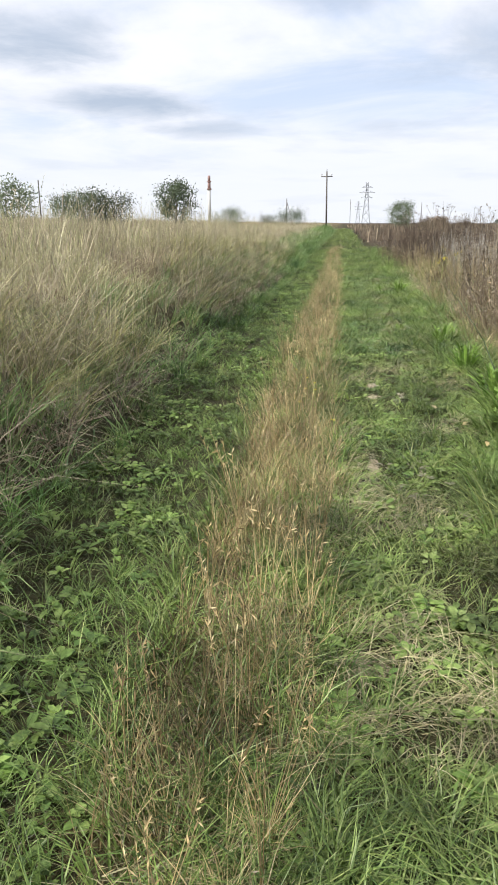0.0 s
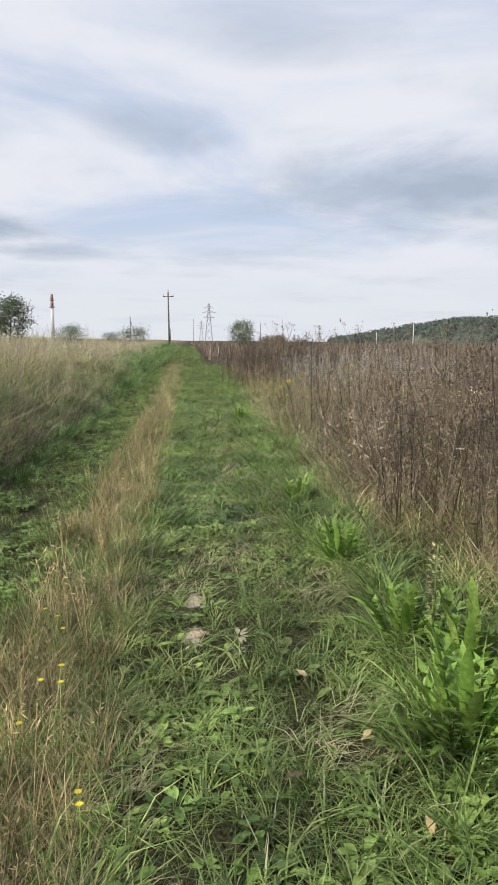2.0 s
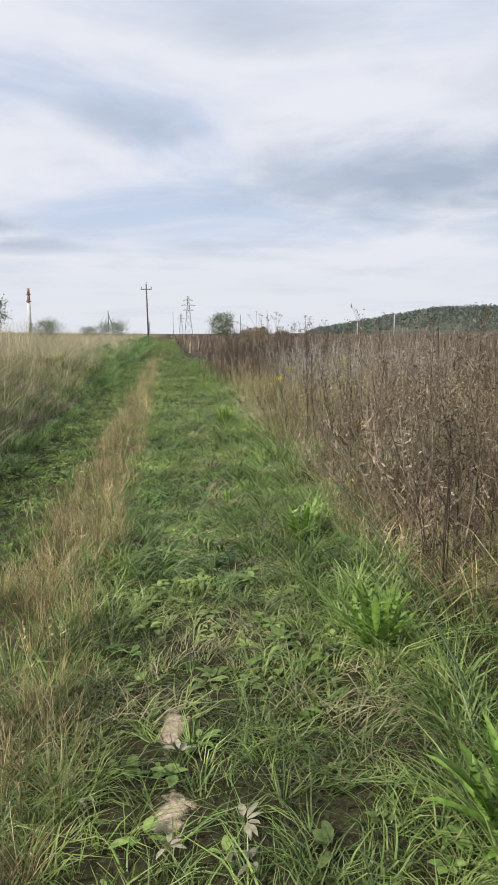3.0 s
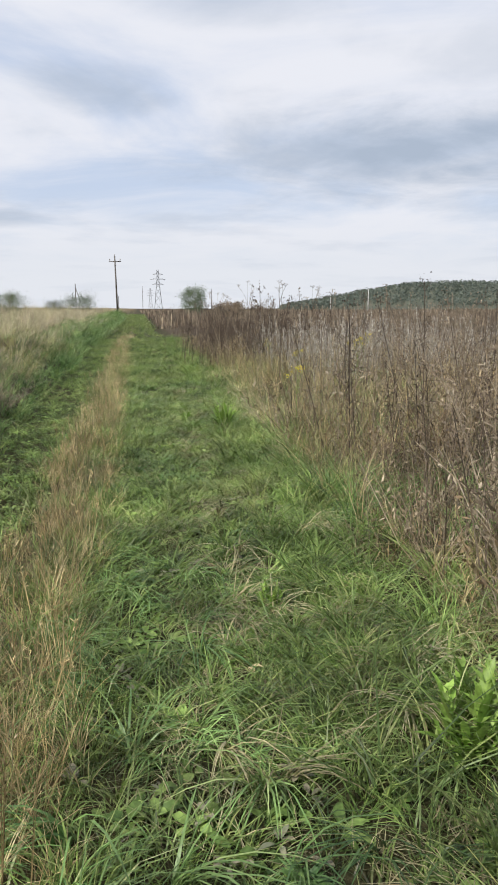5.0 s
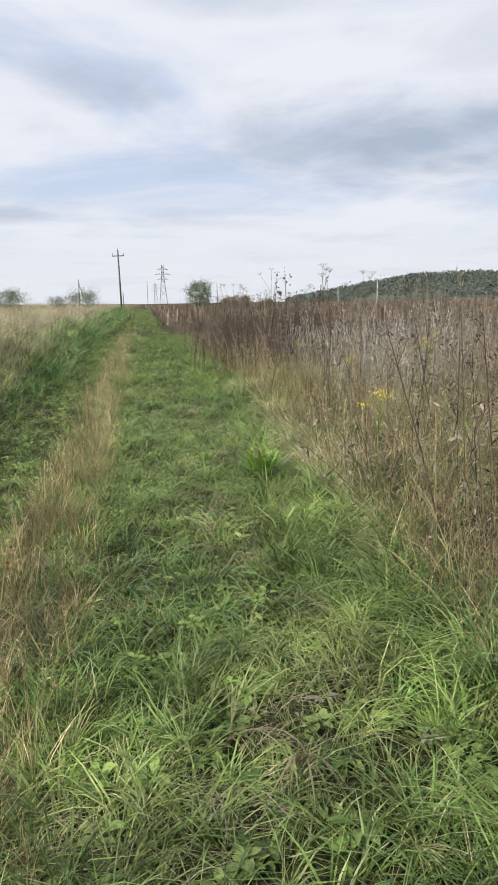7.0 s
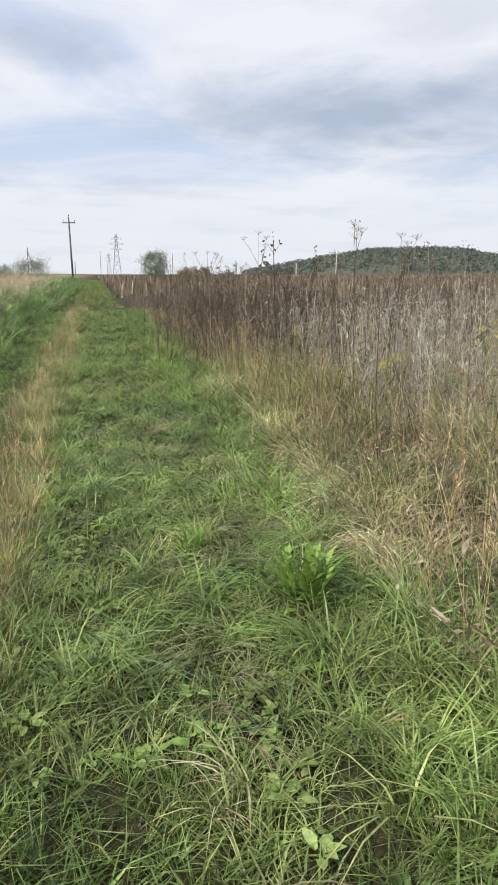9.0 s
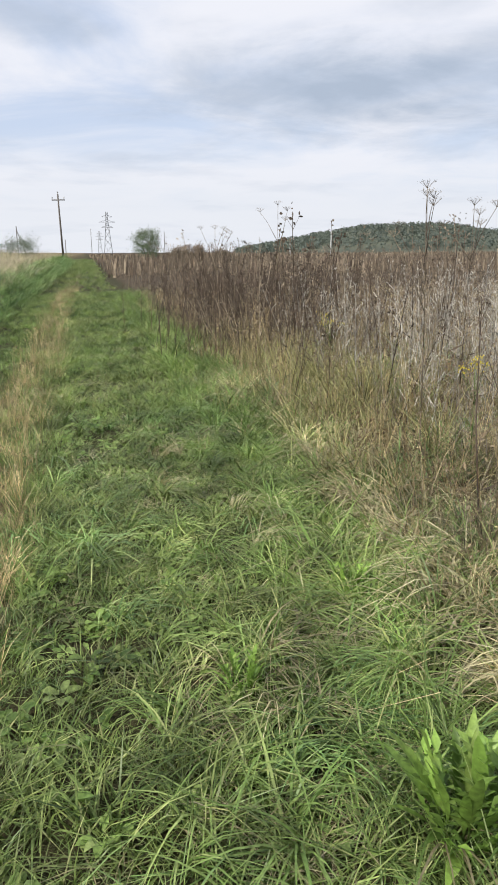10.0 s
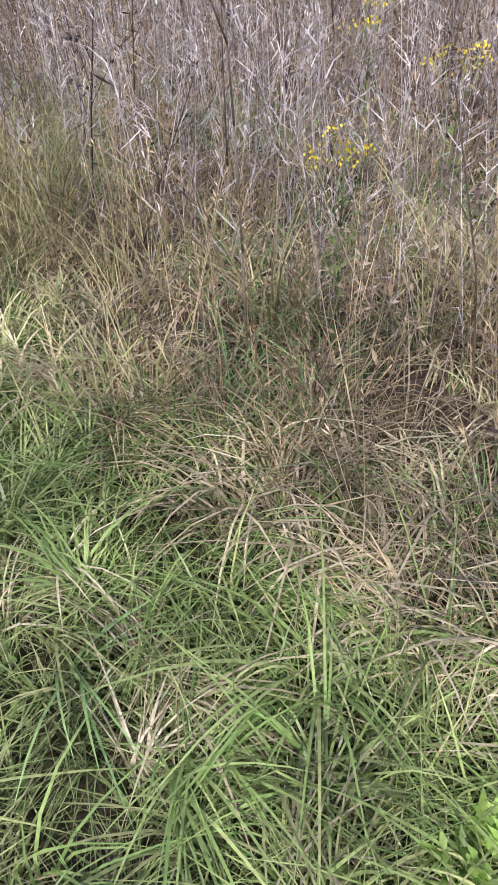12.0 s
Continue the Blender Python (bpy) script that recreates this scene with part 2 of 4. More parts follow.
def make_mesh(name, verts, tris, mat, tone=None):
    verts, tris = np.asarray(verts, np.float32), np.asarray(tris, np.int32)
    me = bpy.data.meshes.new(name)
    me.vertices.add(len(verts))
    me.vertices.foreach_set("co", verts.ravel())
    me.loops.add(tris.size)
    me.loops.foreach_set("vertex_index", tris.ravel())
    me.polygons.add(len(tris))
    me.polygons.foreach_set("loop_start", np.arange(0, tris.size, 3, dtype=np.int32))
    me.update(calc_edges=True)
    me.materials.append(mat)
    at = me.attributes.new("tone", "FLOAT", "POINT")
    at.data.foreach_set("value", np.full(len(verts), rng.random(), np.float32) if tone is None else np.asarray(tone, np.float32))
    return me


def part(name, geo, mat, parent, label=""):
    ob = new(name, make_mesh(name, geo[0], geo[1], mat))
    ob.parent = parent
    return tagged(ob, label, kind="stuff" if name in ("crown", "foliage", "clump", "flower_head", "seed_cluster") else "")


def join(geos):
    vs, ts, o = [], [], 0
    for v, t in geos:
        vs.append(v)
        ts.append(np.asarray(t) + o)
        o += len(v)
    return np.concatenate(vs), np.concatenate(ts)


def stuff(name, geo, mat, label, category):
    return tagged(new(name, make_mesh(name, *geo[:2], mat, geo[2] if len(geo) > 2 else None)), label, category, kind="stuff")


def blades(P, h, w, lean, az, segs=2, droop=0.0, face=None):
    """Grass blades: tapered, bent ribbons rooted at P."""
    n = len(P)
    h, w, lean, az, droop = (np.broadcast_to(np.asarray(a, float), (n,)) for a in (h, w, lean, az, droop))
    face = rng.uniform(0, 2 * np.pi, n) if face is None else face
    d = np.stack([np.cos(az), np.sin(az), np.zeros(n)], 1)
    side = np.stack([np.cos(face), np.sin(face), np.zeros(n)], 1)
    rings = []
    for k in range(segs + 1):
        s = k / segs
        c = P + d * (lean * h * s**1.6)[:, None]
        c[:, 2] += h * (s - droop * s**2.4)
        if k == segs:
            rings.append(c[:, None])
        else:
            ww = (w * 0.5 * (1 - 0.75 * s**1.5))[:, None]
            rings.append(np.stack([c - side * ww, c + side * ww], 1))
    V = np.concatenate(rings, 1)
    m = V.shape[1]
    T = []
    for k in range(segs - 1):
        a = 2 * k
        T += [(a, a + 1, a + 3), (a, a + 3, a + 2)]
    a = 2 * (segs - 1)
    T.append((a, a + 1, a + 2))
    T = (np.array(T)[None] + (np.arange(n) * m)[:, None, None]).reshape(-1, 3)
    return V.reshape(-1, 3), T


def tubes(segs, sides=3):
    """Tapered tubes: rows of (p, q, r0, r1)."""
    A = np.array([s[0] for s in segs], float)
    B = np.array([s[1] for s in segs], float)
    r0 = np.array([s[2] for s in segs], float)
    r1 = np.array([s[3] for s in segs], float)
    d = B - A
    d /= np.linalg.norm(d, axis=1)[:, None] + 1e-9
    ref = np.where(np.abs(d[:, 2:]) < 0.9, np.array([[0, 0, 1.0]]), np.array([[1.0, 0, 0]]))
    u = np.cross(d, ref)
    u /= np.linalg.norm(u, axis=1)[:, None]
    v = np.cross(d, u)
    an = np.arange(sides) * 2 * np.pi / sides + 0.4
    ring = u[:, None] * np.cos(an)[None, :, None] + v[:, None] * np.sin(an)[None, :, None]
    V = np.concatenate([A[:, None] + ring * r0[:, None, None], B[:, None] + ring * r1[:, None, None]], 1)
    T = []
    for k in range(sides):
        j = (k + 1) % sides
        T += [(k, j, sides + j), (k, sides + j, sides + k)]
    for k in range(1, sides - 1 if sides > 3 else 0):
        T += [(0, k + 1, k), (sides, sides + k, sides + k + 1)]
    T = (np.array(T)[None] + (np.arange(len(A)) * 2 * sides)[:, None, None]).reshape(-1, 3)
    return V.reshape(-1, 3), T


def leaves(P, D, length, width, up=None):
    """Pointed leaves, folded along the midrib, from P along D."""
    n = len(P)
    D = D / (np.linalg.norm(D, axis=1)[:, None] + 1e-9)
    up = np.tile([0, 0, 1.0], (n, 1)) if up is None else up
    s = np.cross(D, up)
    s /= np.linalg.norm(s, axis=1)[:, None] + 1e-9
    nn = np.cross(s, D)
    L_, W = np.broadcast_to(length, (n,))[:, None], np.broadcast_to(width, (n,))[:, None]
    mid = P + D * L_ * 0.45
    V = np.stack([P, mid - s * W * 0.5 + nn * W * 0.15, mid + s * W * 0.5 + nn * W * 0.15, P + D * L_ - nn * L_ * 0.12, mid], 1)
    T = np.array([(0, 4, 1), (0, 2, 4), (1, 4, 3), (4, 2, 3)])
    T = (T[None] + (np.arange(n) * 5)[:, None, None]).reshape(-1, 3)
    return V.reshape(-1, 3), T


RIM = ((0.0, 0.10), (0.22, 0.62), (0.45, 1.0), (0.68, 0.9), (0.88, 0.5))


def ovals(P, D, length, width, curl=0.25, rim=RIM):
    """Oval leaves with a folded midrib and wavy rim, arching along D."""
    n = len(P)
    D = D / (np.linalg.norm(D, axis=1)[:, None] + 1e-9)
    s = np.cross(D, np.tile([0.03, 0.02, 1.0], (n, 1)))
    s /= np.linalg.norm(s, axis=1)[:, None] + 1e-9
    nn = np.cross(s, D)
    L_, W = np.broadcast_to(length, (n,))[:, None], np.broadcast_to(width, (n,))[:, None]
    V = []
    for f, w in rim:
        c = P + D * L_ * f - nn * L_ * curl * f * f
        wob = rng.normal(0, 0.07, (n, 2)) * W
        V += [c - s * W * 0.5 * w + nn * (W * 0.14 * w + wob[:, :1]), c - nn * W * 0.04, c + s * W * 0.5 * w + nn * (W * 0.14 * w + wob[:, 1:])]
    V.append(P + D * L_ - nn * L_ * curl * 1.1)
    V = np.stack(V, 1)
    T = []
    m = len(rim)
    for k in range(m - 1):
        a = 3 * k
        for b in (a, a + 1):
            T += [(b, b + 1, b + 4), (b, b + 4, b + 3)]
    a = 3 * m
    T += [(a - 3, a - 2, a), (a - 2, a - 1, a)]
    return V.reshape(-1, 3), (np.array(T)[None] + (np.arange(n) * (3 * m + 1))[:, None, None]).reshape(-1, 3)


def scatter(templates, P, scale, turn, tilt):
    """Copies of small templates, standing at P, as one mesh."""
    which = rng.integers(0, len(templates), len(P))
    tone = np.clip(rng.random(len(P)) * 0.75 + vnoise(P[:, 0], P[:, 1], 0.8, 51) * 0.5 - 0.12, 0, 1)
    out, tones = [], []
    for i, (tv, tt) in enumerate(templates):
        k = which == i
        n = int(k.sum())
        if not n:
            continue
        c, s = np.cos(turn[k])[:, None], np.sin(turn[k])[:, None]
        x, y, z = tv[None, :, 0], tv[None, :, 1], tv[None, :, 2]
        X = (x * c - y * s) + tilt[k, 0:1] * z
        Y = (x * s + y * c) + tilt[k, 1:2] * z
        V = np.stack([X, Y, np.repeat(z, n, 0)], 2) * scale[k][:, None, None] + P[k][:, None]
        out.append((V.reshape(-1, 3), (tt[None] + (np.arange(n) * len(tv))[:, None, None]).reshape(-1, 3)))
        tones.append(np.repeat(tone[k], len(tv)))
    return (*join(out), np.concatenate(tones))


_lat = rng.random((64, 64))


def vnoise(x, y, scale, o=0):
    """Smooth random field, 0 to 1."""
    u, v = np.asarray(x) / scale + o * 7.3 + 200, np.asarray(y) / scale + o * 3.1 + 200
    i, j = np.floor(u).astype(int), np.floor(v).astype(int)
    f, g = u - i, v - j
    f, g = f * f * (3 - 2 * f), g * g * (3 - 2 * g)
    a = lambda p, q: _lat[p % 64, q % 64]
    return (a(i, j) * (1 - f) + a(i + 1, j) * f) * (1 - g) + (a(i, j + 1) * (1 - f) + a(i + 1, j + 1) * f) * g


def sstep(a, b, x):
    t = np.clip((x - a) / (b - a), 0, 1)
    return t * t * (3 - 2 * t)


# ---- the plan: a farm track along +y between a grassy bank and a weed field ----
def strip_x(y):
    return -0.43 - 0.03 * np.asarray(y, float) + 0.22 * (vnoise(np.asarray(y) * 0 + 1, y, 3.5) - 0.5) + 0.10 * (vnoise(np.asarray(y) * 0 + 4, y, 0.9) - 0.5)


def edge_x(y):
    y = np.asarray(y, float)
    return 1.18 + 0.42 * np.exp(-(((y - 6.9) / 1.7) ** 2)) - np.maximum(0, y - 20) * 0.03 + 0.30 * (vnoise(y * 0 + 9, y, 2.7) - 0.5) + 0.22 * (vnoise(y * 0 + 5, y, 0.8) - 0.5)


def height(x, y):
    x, y = np.asarray(x, float), np.asarray(y, float)
    c = strip_x(y)
    z = 0.05 * (vnoise(x, y, 0.9) - 0.5) + 0.10 * (vnoise(x, y, 3.1, 2) - 0.5)
    z -= 0.06 * np.exp(-((x - c + 0.65) / 0.32) ** 2)
    z -= 0.03 * np.exp(-((x - c - 0.85) / 0.45) ** 2)
    z += 0.72 * sstep(0.9, 2.7, c - x) + 0.25 * sstep(3, 16, c - x) + 1.1 * sstep(12, 70, c - x)
    z += 0.42 * sstep(1.0, 2.6, c - x) * (vnoise(x, y, 1.8, 30) - 0.45)
    z += 0.10 * sstep(0.1, 2.0, x - edge_x(y))
    return z


BARE = [(0.10, 4.35, 0.06, 0.26), (0.08, 2.2, 0.08, 0.14), (0.12, 6.22, 0.07, 0.16), (0.12, 6.75, 0.06, 0.16)]


def bare_at(x, y):
    b = np.zeros(np.shape(x))
    for bx, by, rx, ry in BARE:
        b = np.maximum(b, 1.25 - np.hypot((x - bx) / rx, (y - by) / ry))
    return np.clip(b, 0, 1)


def build_ground():
    gx = np.concatenate([-np.geomspace(3000, 5.3, 36), np.arange(-5, 4.0, 0.09), np.geomspace(4.3, 3000, 38)])
    gy = np.concatenate([-np.geomspace(400, 3, 12), np.arange(-2.5, 24, 0.13), np.geomspace(24.5, 4000, 70)])
    X, Y = np.meshgrid(gx, gy)
    Z = height(X, Y)
    nx, ny = len(gx), len(gy)
    i = (np.arange(ny - 1)[:, None] * nx + np.arange(nx - 1)[None]).ravel()
    T = np.concatenate([np.stack([i, i + 1, i + nx + 1], 1), np.stack([i, i + nx + 1, i + nx], 1)])
    me = make_mesh("ground", np.stack([X, Y, Z], 2).reshape(-1, 3), T, SOIL)
    me.polygons.foreach_set("use_smooth", np.ones(len(T), bool))
    c, e = strip_x(Y), edge_x(Y)
    left = sstep(1.5, 2.4, c - X)
    mid = np.exp(-((X - c - 0.12) / 0.27) ** 2) * 0.8
    for nm, val in (("straw", np.clip(left + mid, 0, 1)), ("brown", sstep(0.1, 0.7, X - e)), ("bare", bare_at(X, Y))):
        a = me.attributes.new(nm, "FLOAT", "POINT")
        a.data.foreach_set("value", val.astype(np.float32).ravel())
    tagged(new("ground", me), "trodden farm track and field soil under dry grass", "ground", kind="structure")


build_ground()


def far(y, y0=19.0):
    return np.maximum(1, (np.asarray(y)) / y0)


U = lambda a, b, n: rng.uniform(a, b, n)


def band(n, off0, off1, y0, y1, base, bare=True):
    """Places in a band beside the curve base(y), thinning with distance."""
    y = y0 + (y1 - y0) * rng.random(n) ** 1.5
    x = base(y) + U(off0, off1, n)
    k = np.ones(n, bool)
    if bare:
        k = rng.random(n) > bare_at(x, y) * 1.3
    x, y = x[k], y[k]
    return np.stack([x, y, height(x, y) - 0.005], 1)


def flakes(P, D, length, width):
    """Small withered scraps: single folded-out diamonds."""
    n = len(P)
    D = D / (np.linalg.norm(D, axis=1)[:, None] + 1e-9)
    s = np.cross(D, rng.normal(0, 1, (n, 3)))
    s /= np.linalg.norm(s, axis=1)[:, None] + 1e-9
    L_, W = np.broadcast_to(length, (n,))[:, None], np.broadcast_to(width, (n,))[:, None]
    V = np.stack([P, P + D * L_ * 0.5 + s * W * 0.5, P + D * L_, P + D * L_ * 0.5 - s * W * 0.5], 1)
    T = np.array([(0, 1, 2), (0, 2, 3)])
    return V.reshape(-1, 3), (T[None] + (np.arange(n) * 4)[:, None, None]).reshape(-1, 3)


def tuft(nb, h, w, lean, droop, base=0.02, segs=3, comb=None):
    """A clump of blades from one root, arching outwards, or combed to one side."""
    a = U(0, 6.283, nb)
    P = np.stack([np.cos(a) * base * rng.random(nb), np.sin(a) * base * rng.random(nb), np.zeros(nb)], 1)
    az = a if comb is None else rng.normal(0, comb, nb)
    return blades(P, U(h * 0.5, h, nb), U(w * 0.6, w, nb), U(lean[0], lean[1], nb), az, segs, U(droop[0], droop[1], nb))


def wisp(h):
    """A dry flowering grass: thin culms with feathery heads."""
    g = []
    for _ in range(3):
        hh = h * rng.uniform(0.7, 1.0)
        q = np.array([rng.normal(0, 0.13), rng.normal(0, 0.13), 1.0]) * hh
        g.append(tubes([((0, 0, 0), q, 0.0018, 0.0007)], 3))
        m = 7
        t = U(0.78, 1.0, m)[:, None]
        g.append(flakes(q[None] * t, rng.normal(0, 0.5, (m, 3)) + (0, 0, 0.8), U(0.016, 0.036, m), 0.0045))
    return join(g)


def grow(name, tmpl, P, mat, label, category="grass", size=(0.7, 1.25), tilt=0.12, turn=None, widen=None):
    n = len(P)
    sc = U(*size, n) * (1 if widen is None else widen)
    stuff(name, scatter(tmpl, P, sc, U(0, 6.283, n) if turn is None else turn, rng.normal(0, tilt, (n, 2))), mat, label, category)


def keep_patches(P, scale, o, lo, hi):
    return P[rng.random(len(P)) < sstep(lo, hi, vnoise(P[:, 0], P[:, 1], scale, o))]


def in_track(P, m=0.1):
    return P[P[:, 0] < edge_x(P[:, 1]) + m]


def track_grass():
    small = [tuft(11, 0.13, 0.0065, (0.5, 1.6), (0.1, 0.6), 0.03, 2) for _ in range(8)]
    lying = [tuft(9, 0.17, 0.007, (1.2, 2.4), (0.5, 0.95), 0.03, 2, 0.5) for _ in range(8)]
    P = in_track(band(9800, 0.1, 1.9, 0.8, 42, strip_x))
    v = vnoise(P[:, 0], P[:, 1], 0.28, 3) * 0.6 + vnoise(P[:, 0], P[:, 1], 0.9, 41) * 0.4
    k = rng.random(len(P)) < sstep(0.0, 0.6, v)
    P, v = P[k], v[k]
    grow("track_turf", small, P, GREEN, "short trampled green grass on the wheel track", widen=far(P[:, 1], 18) ** 0.5 * (0.55 + 1.1 * v))
    y = U(12.5, 19.5, 1700)
    x = U(-0.7, 1.3, 1700)
    P = np.stack([x, y, height(x, y)], 1)
    grow("thick_track_turf", [tuft(11, 0.16, 0.008, (0.4, 1.4), (0.1, 0.7), 0.04, 2) for _ in range(6)], P, GREEN, "thicker uncut green grass on the track")
    P = in_track(band(3800, 0.1, 1.9, 0.8, 30, strip_x))
    grow("trodden_grass", lying, P, GREEN, "grass tufts trodden flat along the track", turn=rng.normal(0.9, 1.1, len(P)))
    P = band(4600, -1.2, -0.2, 0.6, 42, strip_x)
    grow("rut_turf", small, P, LUSH, "short green grass in the sunken wheel rut", widen=far(P[:, 1], 18) ** 0.5)
    P = keep_patches(in_track(band(2600, 0.3, 1.9, 9, 26, strip_x)), 0.7, 31, 0.4, 0.7)
    grow("fresh_track_grass", [tuft(14, 0.22, 0.008, (0.4, 1.3), (0.1, 0.6), 0.03, 3) for _ in range(6)], P, LUSH, "fresh green regrowth grass on the track")
    hay = [tuft(12, 0.11, 0.005, (1.8, 3.2), (0.7, 1.0), 0.09, 2, 0.6) for _ in range(6)]
    P = keep_patches(in_track(band(3800, 0.0, 1.9, 0.8, 26, strip_x)), 0.55, 5, 0.45, 0.75)
    P[:, 2] += 0.03
    grow("cut_hay", hay, P, HAY, "pale dry cut grass lying on the track", "hay", turn=rng.normal(0.6, 1.3, len(P)))
    flop = [tuft(20, 0.36, 0.010, (0.7, 1.5), (0.55, 1.05), 0.04, 5, 0.9) for _ in range(8)]
    for nm, n, y0, y1, x0, x1, mat, lab in (("flopped_grass", 560, 10.5, 21, 0.05, 1.25, LUSH, "long green grass flopped over in tufts"),
                                            ("flopped_pale_grass", 230, 9, 20, 0.2, 1.35, HAY, "pale yellowing grass flopped among the green"),
                                            ("flopped_dark_grass", 330, 8, 21, -0.6, 1.3, DEEP, "dark green grass tufts on the track"),
                                            ("flopped_far_grass", 330, 20, 40, -1.0, 1.1, LUSH, "bright green grass tufts along the far track")):
        y = U(y0, y1, n)
        x = U(x0, x1, n) - 0.02 * np.maximum(0, y - 20)
        P = keep_patches(np.stack([x, y, height(x, y)], 1), 0.55, 61 + len(nm), 0.2, 0.6)
        grow(nm, flop, P, mat, lab, size=(0.6, 1.15), turn=rng.normal(-0.9, 1.1, len(P)))
    # thatch of tiny blades that closes the turf, darkened as shade between tufts
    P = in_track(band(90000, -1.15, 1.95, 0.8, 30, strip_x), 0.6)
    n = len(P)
    stuff("turf_thatch", (*blades(P, U(0.02, 0.06, n), U(0.004, 0.009, n), U(0.3, 2.0, n), U(0, 6.283, n), 1), np.repeat(rng.random(n), 3)), SHADE_THATCH, "dense low green and dry thatch on the track, coloured as shade", "grass")
    P = in_track(band(2200, -1.15, 1.9, 34, 150, strip_x))
    grow("far_track_turf", small, P, GREEN, "green grass of the track in the distance", widen=1.4 * far(P[:, 1], 30) ** 0.9)
    # clover, plantain and other low leaves
    low = []
    for _ in range(9):
        n = 7
        a = U(0, 6.283, n)
        D = np.stack([np.cos(a), np.sin(a), U(0.0, 0.7, n)], 1)
        low.append(ovals(D * 0.012 + (0, 0, 0.035), D, U(0.028, 0.055, n), U(0.020, 0.034, n), 0.25, ((0.0, 0.15), (0.38, 0.95), (0.75, 0.8))))
    P = keep_patches(in_track(band(6500, -1.1, 1.9, 0.8, 26, strip_x)), 0.4, 9, 0.2, 0.75)
    P = P[np.abs(P[:, 0] - strip_x(P[:, 1]) - 0.13) > 0.27]
    grow("low_leaves", low, P, LEAF, "low clover and plantain leaves in the track", "plants", (0.6, 1.3))
    wide = []
    for _ in range(8):
        n = int(rng.integers(4, 8))
        a = U(0, 6.283, n)
        D = np.stack([np.cos(a), np.sin(a), U(0.1, 0.9, n)], 1)
        wide.append(ovals(D * 0.015 + (0, 0, 0.02), D, U(0.045, 0.09, n), U(0.020, 0.036, n), 0.35))
    P = keep_patches(in_track(band(1500, 0.1, 1.8, 0.8, 24, strip_x)), 0.5, 43, 0.5, 0.75)
    grow("plantain_rosettes", wide, P, LEAF, "broad plantain and dock leaves lying in the track", "plants", (0.6, 1.2))
    P = keep_patches(in_track(band(200, 0.3, 1.7, 3.5, 14, strip_x)), 0.6, 45, 0.55, 0.75)
    P[:, 2] += 0.03
    grow("withered_leaves", wide, P, WITHERED, "withered grey-green leaves lying on the track", "plants", (0.4, 0.8))


def strip_grass():
    dry = [tuft(15, 0.40, 0.0045, (0.15, 0.8), (0, 0.45), 0.05, 3) for _ in range(8)]
    P = band(3000, -0.16, 0.42, 0.4, 45, strip_x)
    P = P[rng.random(len(P)) < (0.1 + 1.2 * vnoise(P[:, 0], P[:, 1], 0.45, 4)) * (0.5 + 0.5 * sstep(2.4, 3.6, P[:, 1])) * (1 - 0.65 * sstep(14, 26, P[:, 1]))]
    grow("strip_dry_grass", dry, P, STRAW, "dry golden grass on the raised strip between ruts", widen=0.72 * far(P[:, 1], 25) ** 0.3)
    P = band(420, -0.12, 0.38, 0.4, 30, strip_x)
    grow("strip_seed_grass", [wisp(0.4) for _ in range(6)], P, STRAW, "dry flowering grass on the middle strip")
    P = band(2300, -0.28, 0.52, 0.4, 34, strip_x)
    grow("strip_green_grass", [tuft(12, 0.26, 0.006, (0.3, 1.2), (0.1, 0.6), 0.04, 2) for _ in range(6)], P, GREEN, "green grass growing through the dry strip")


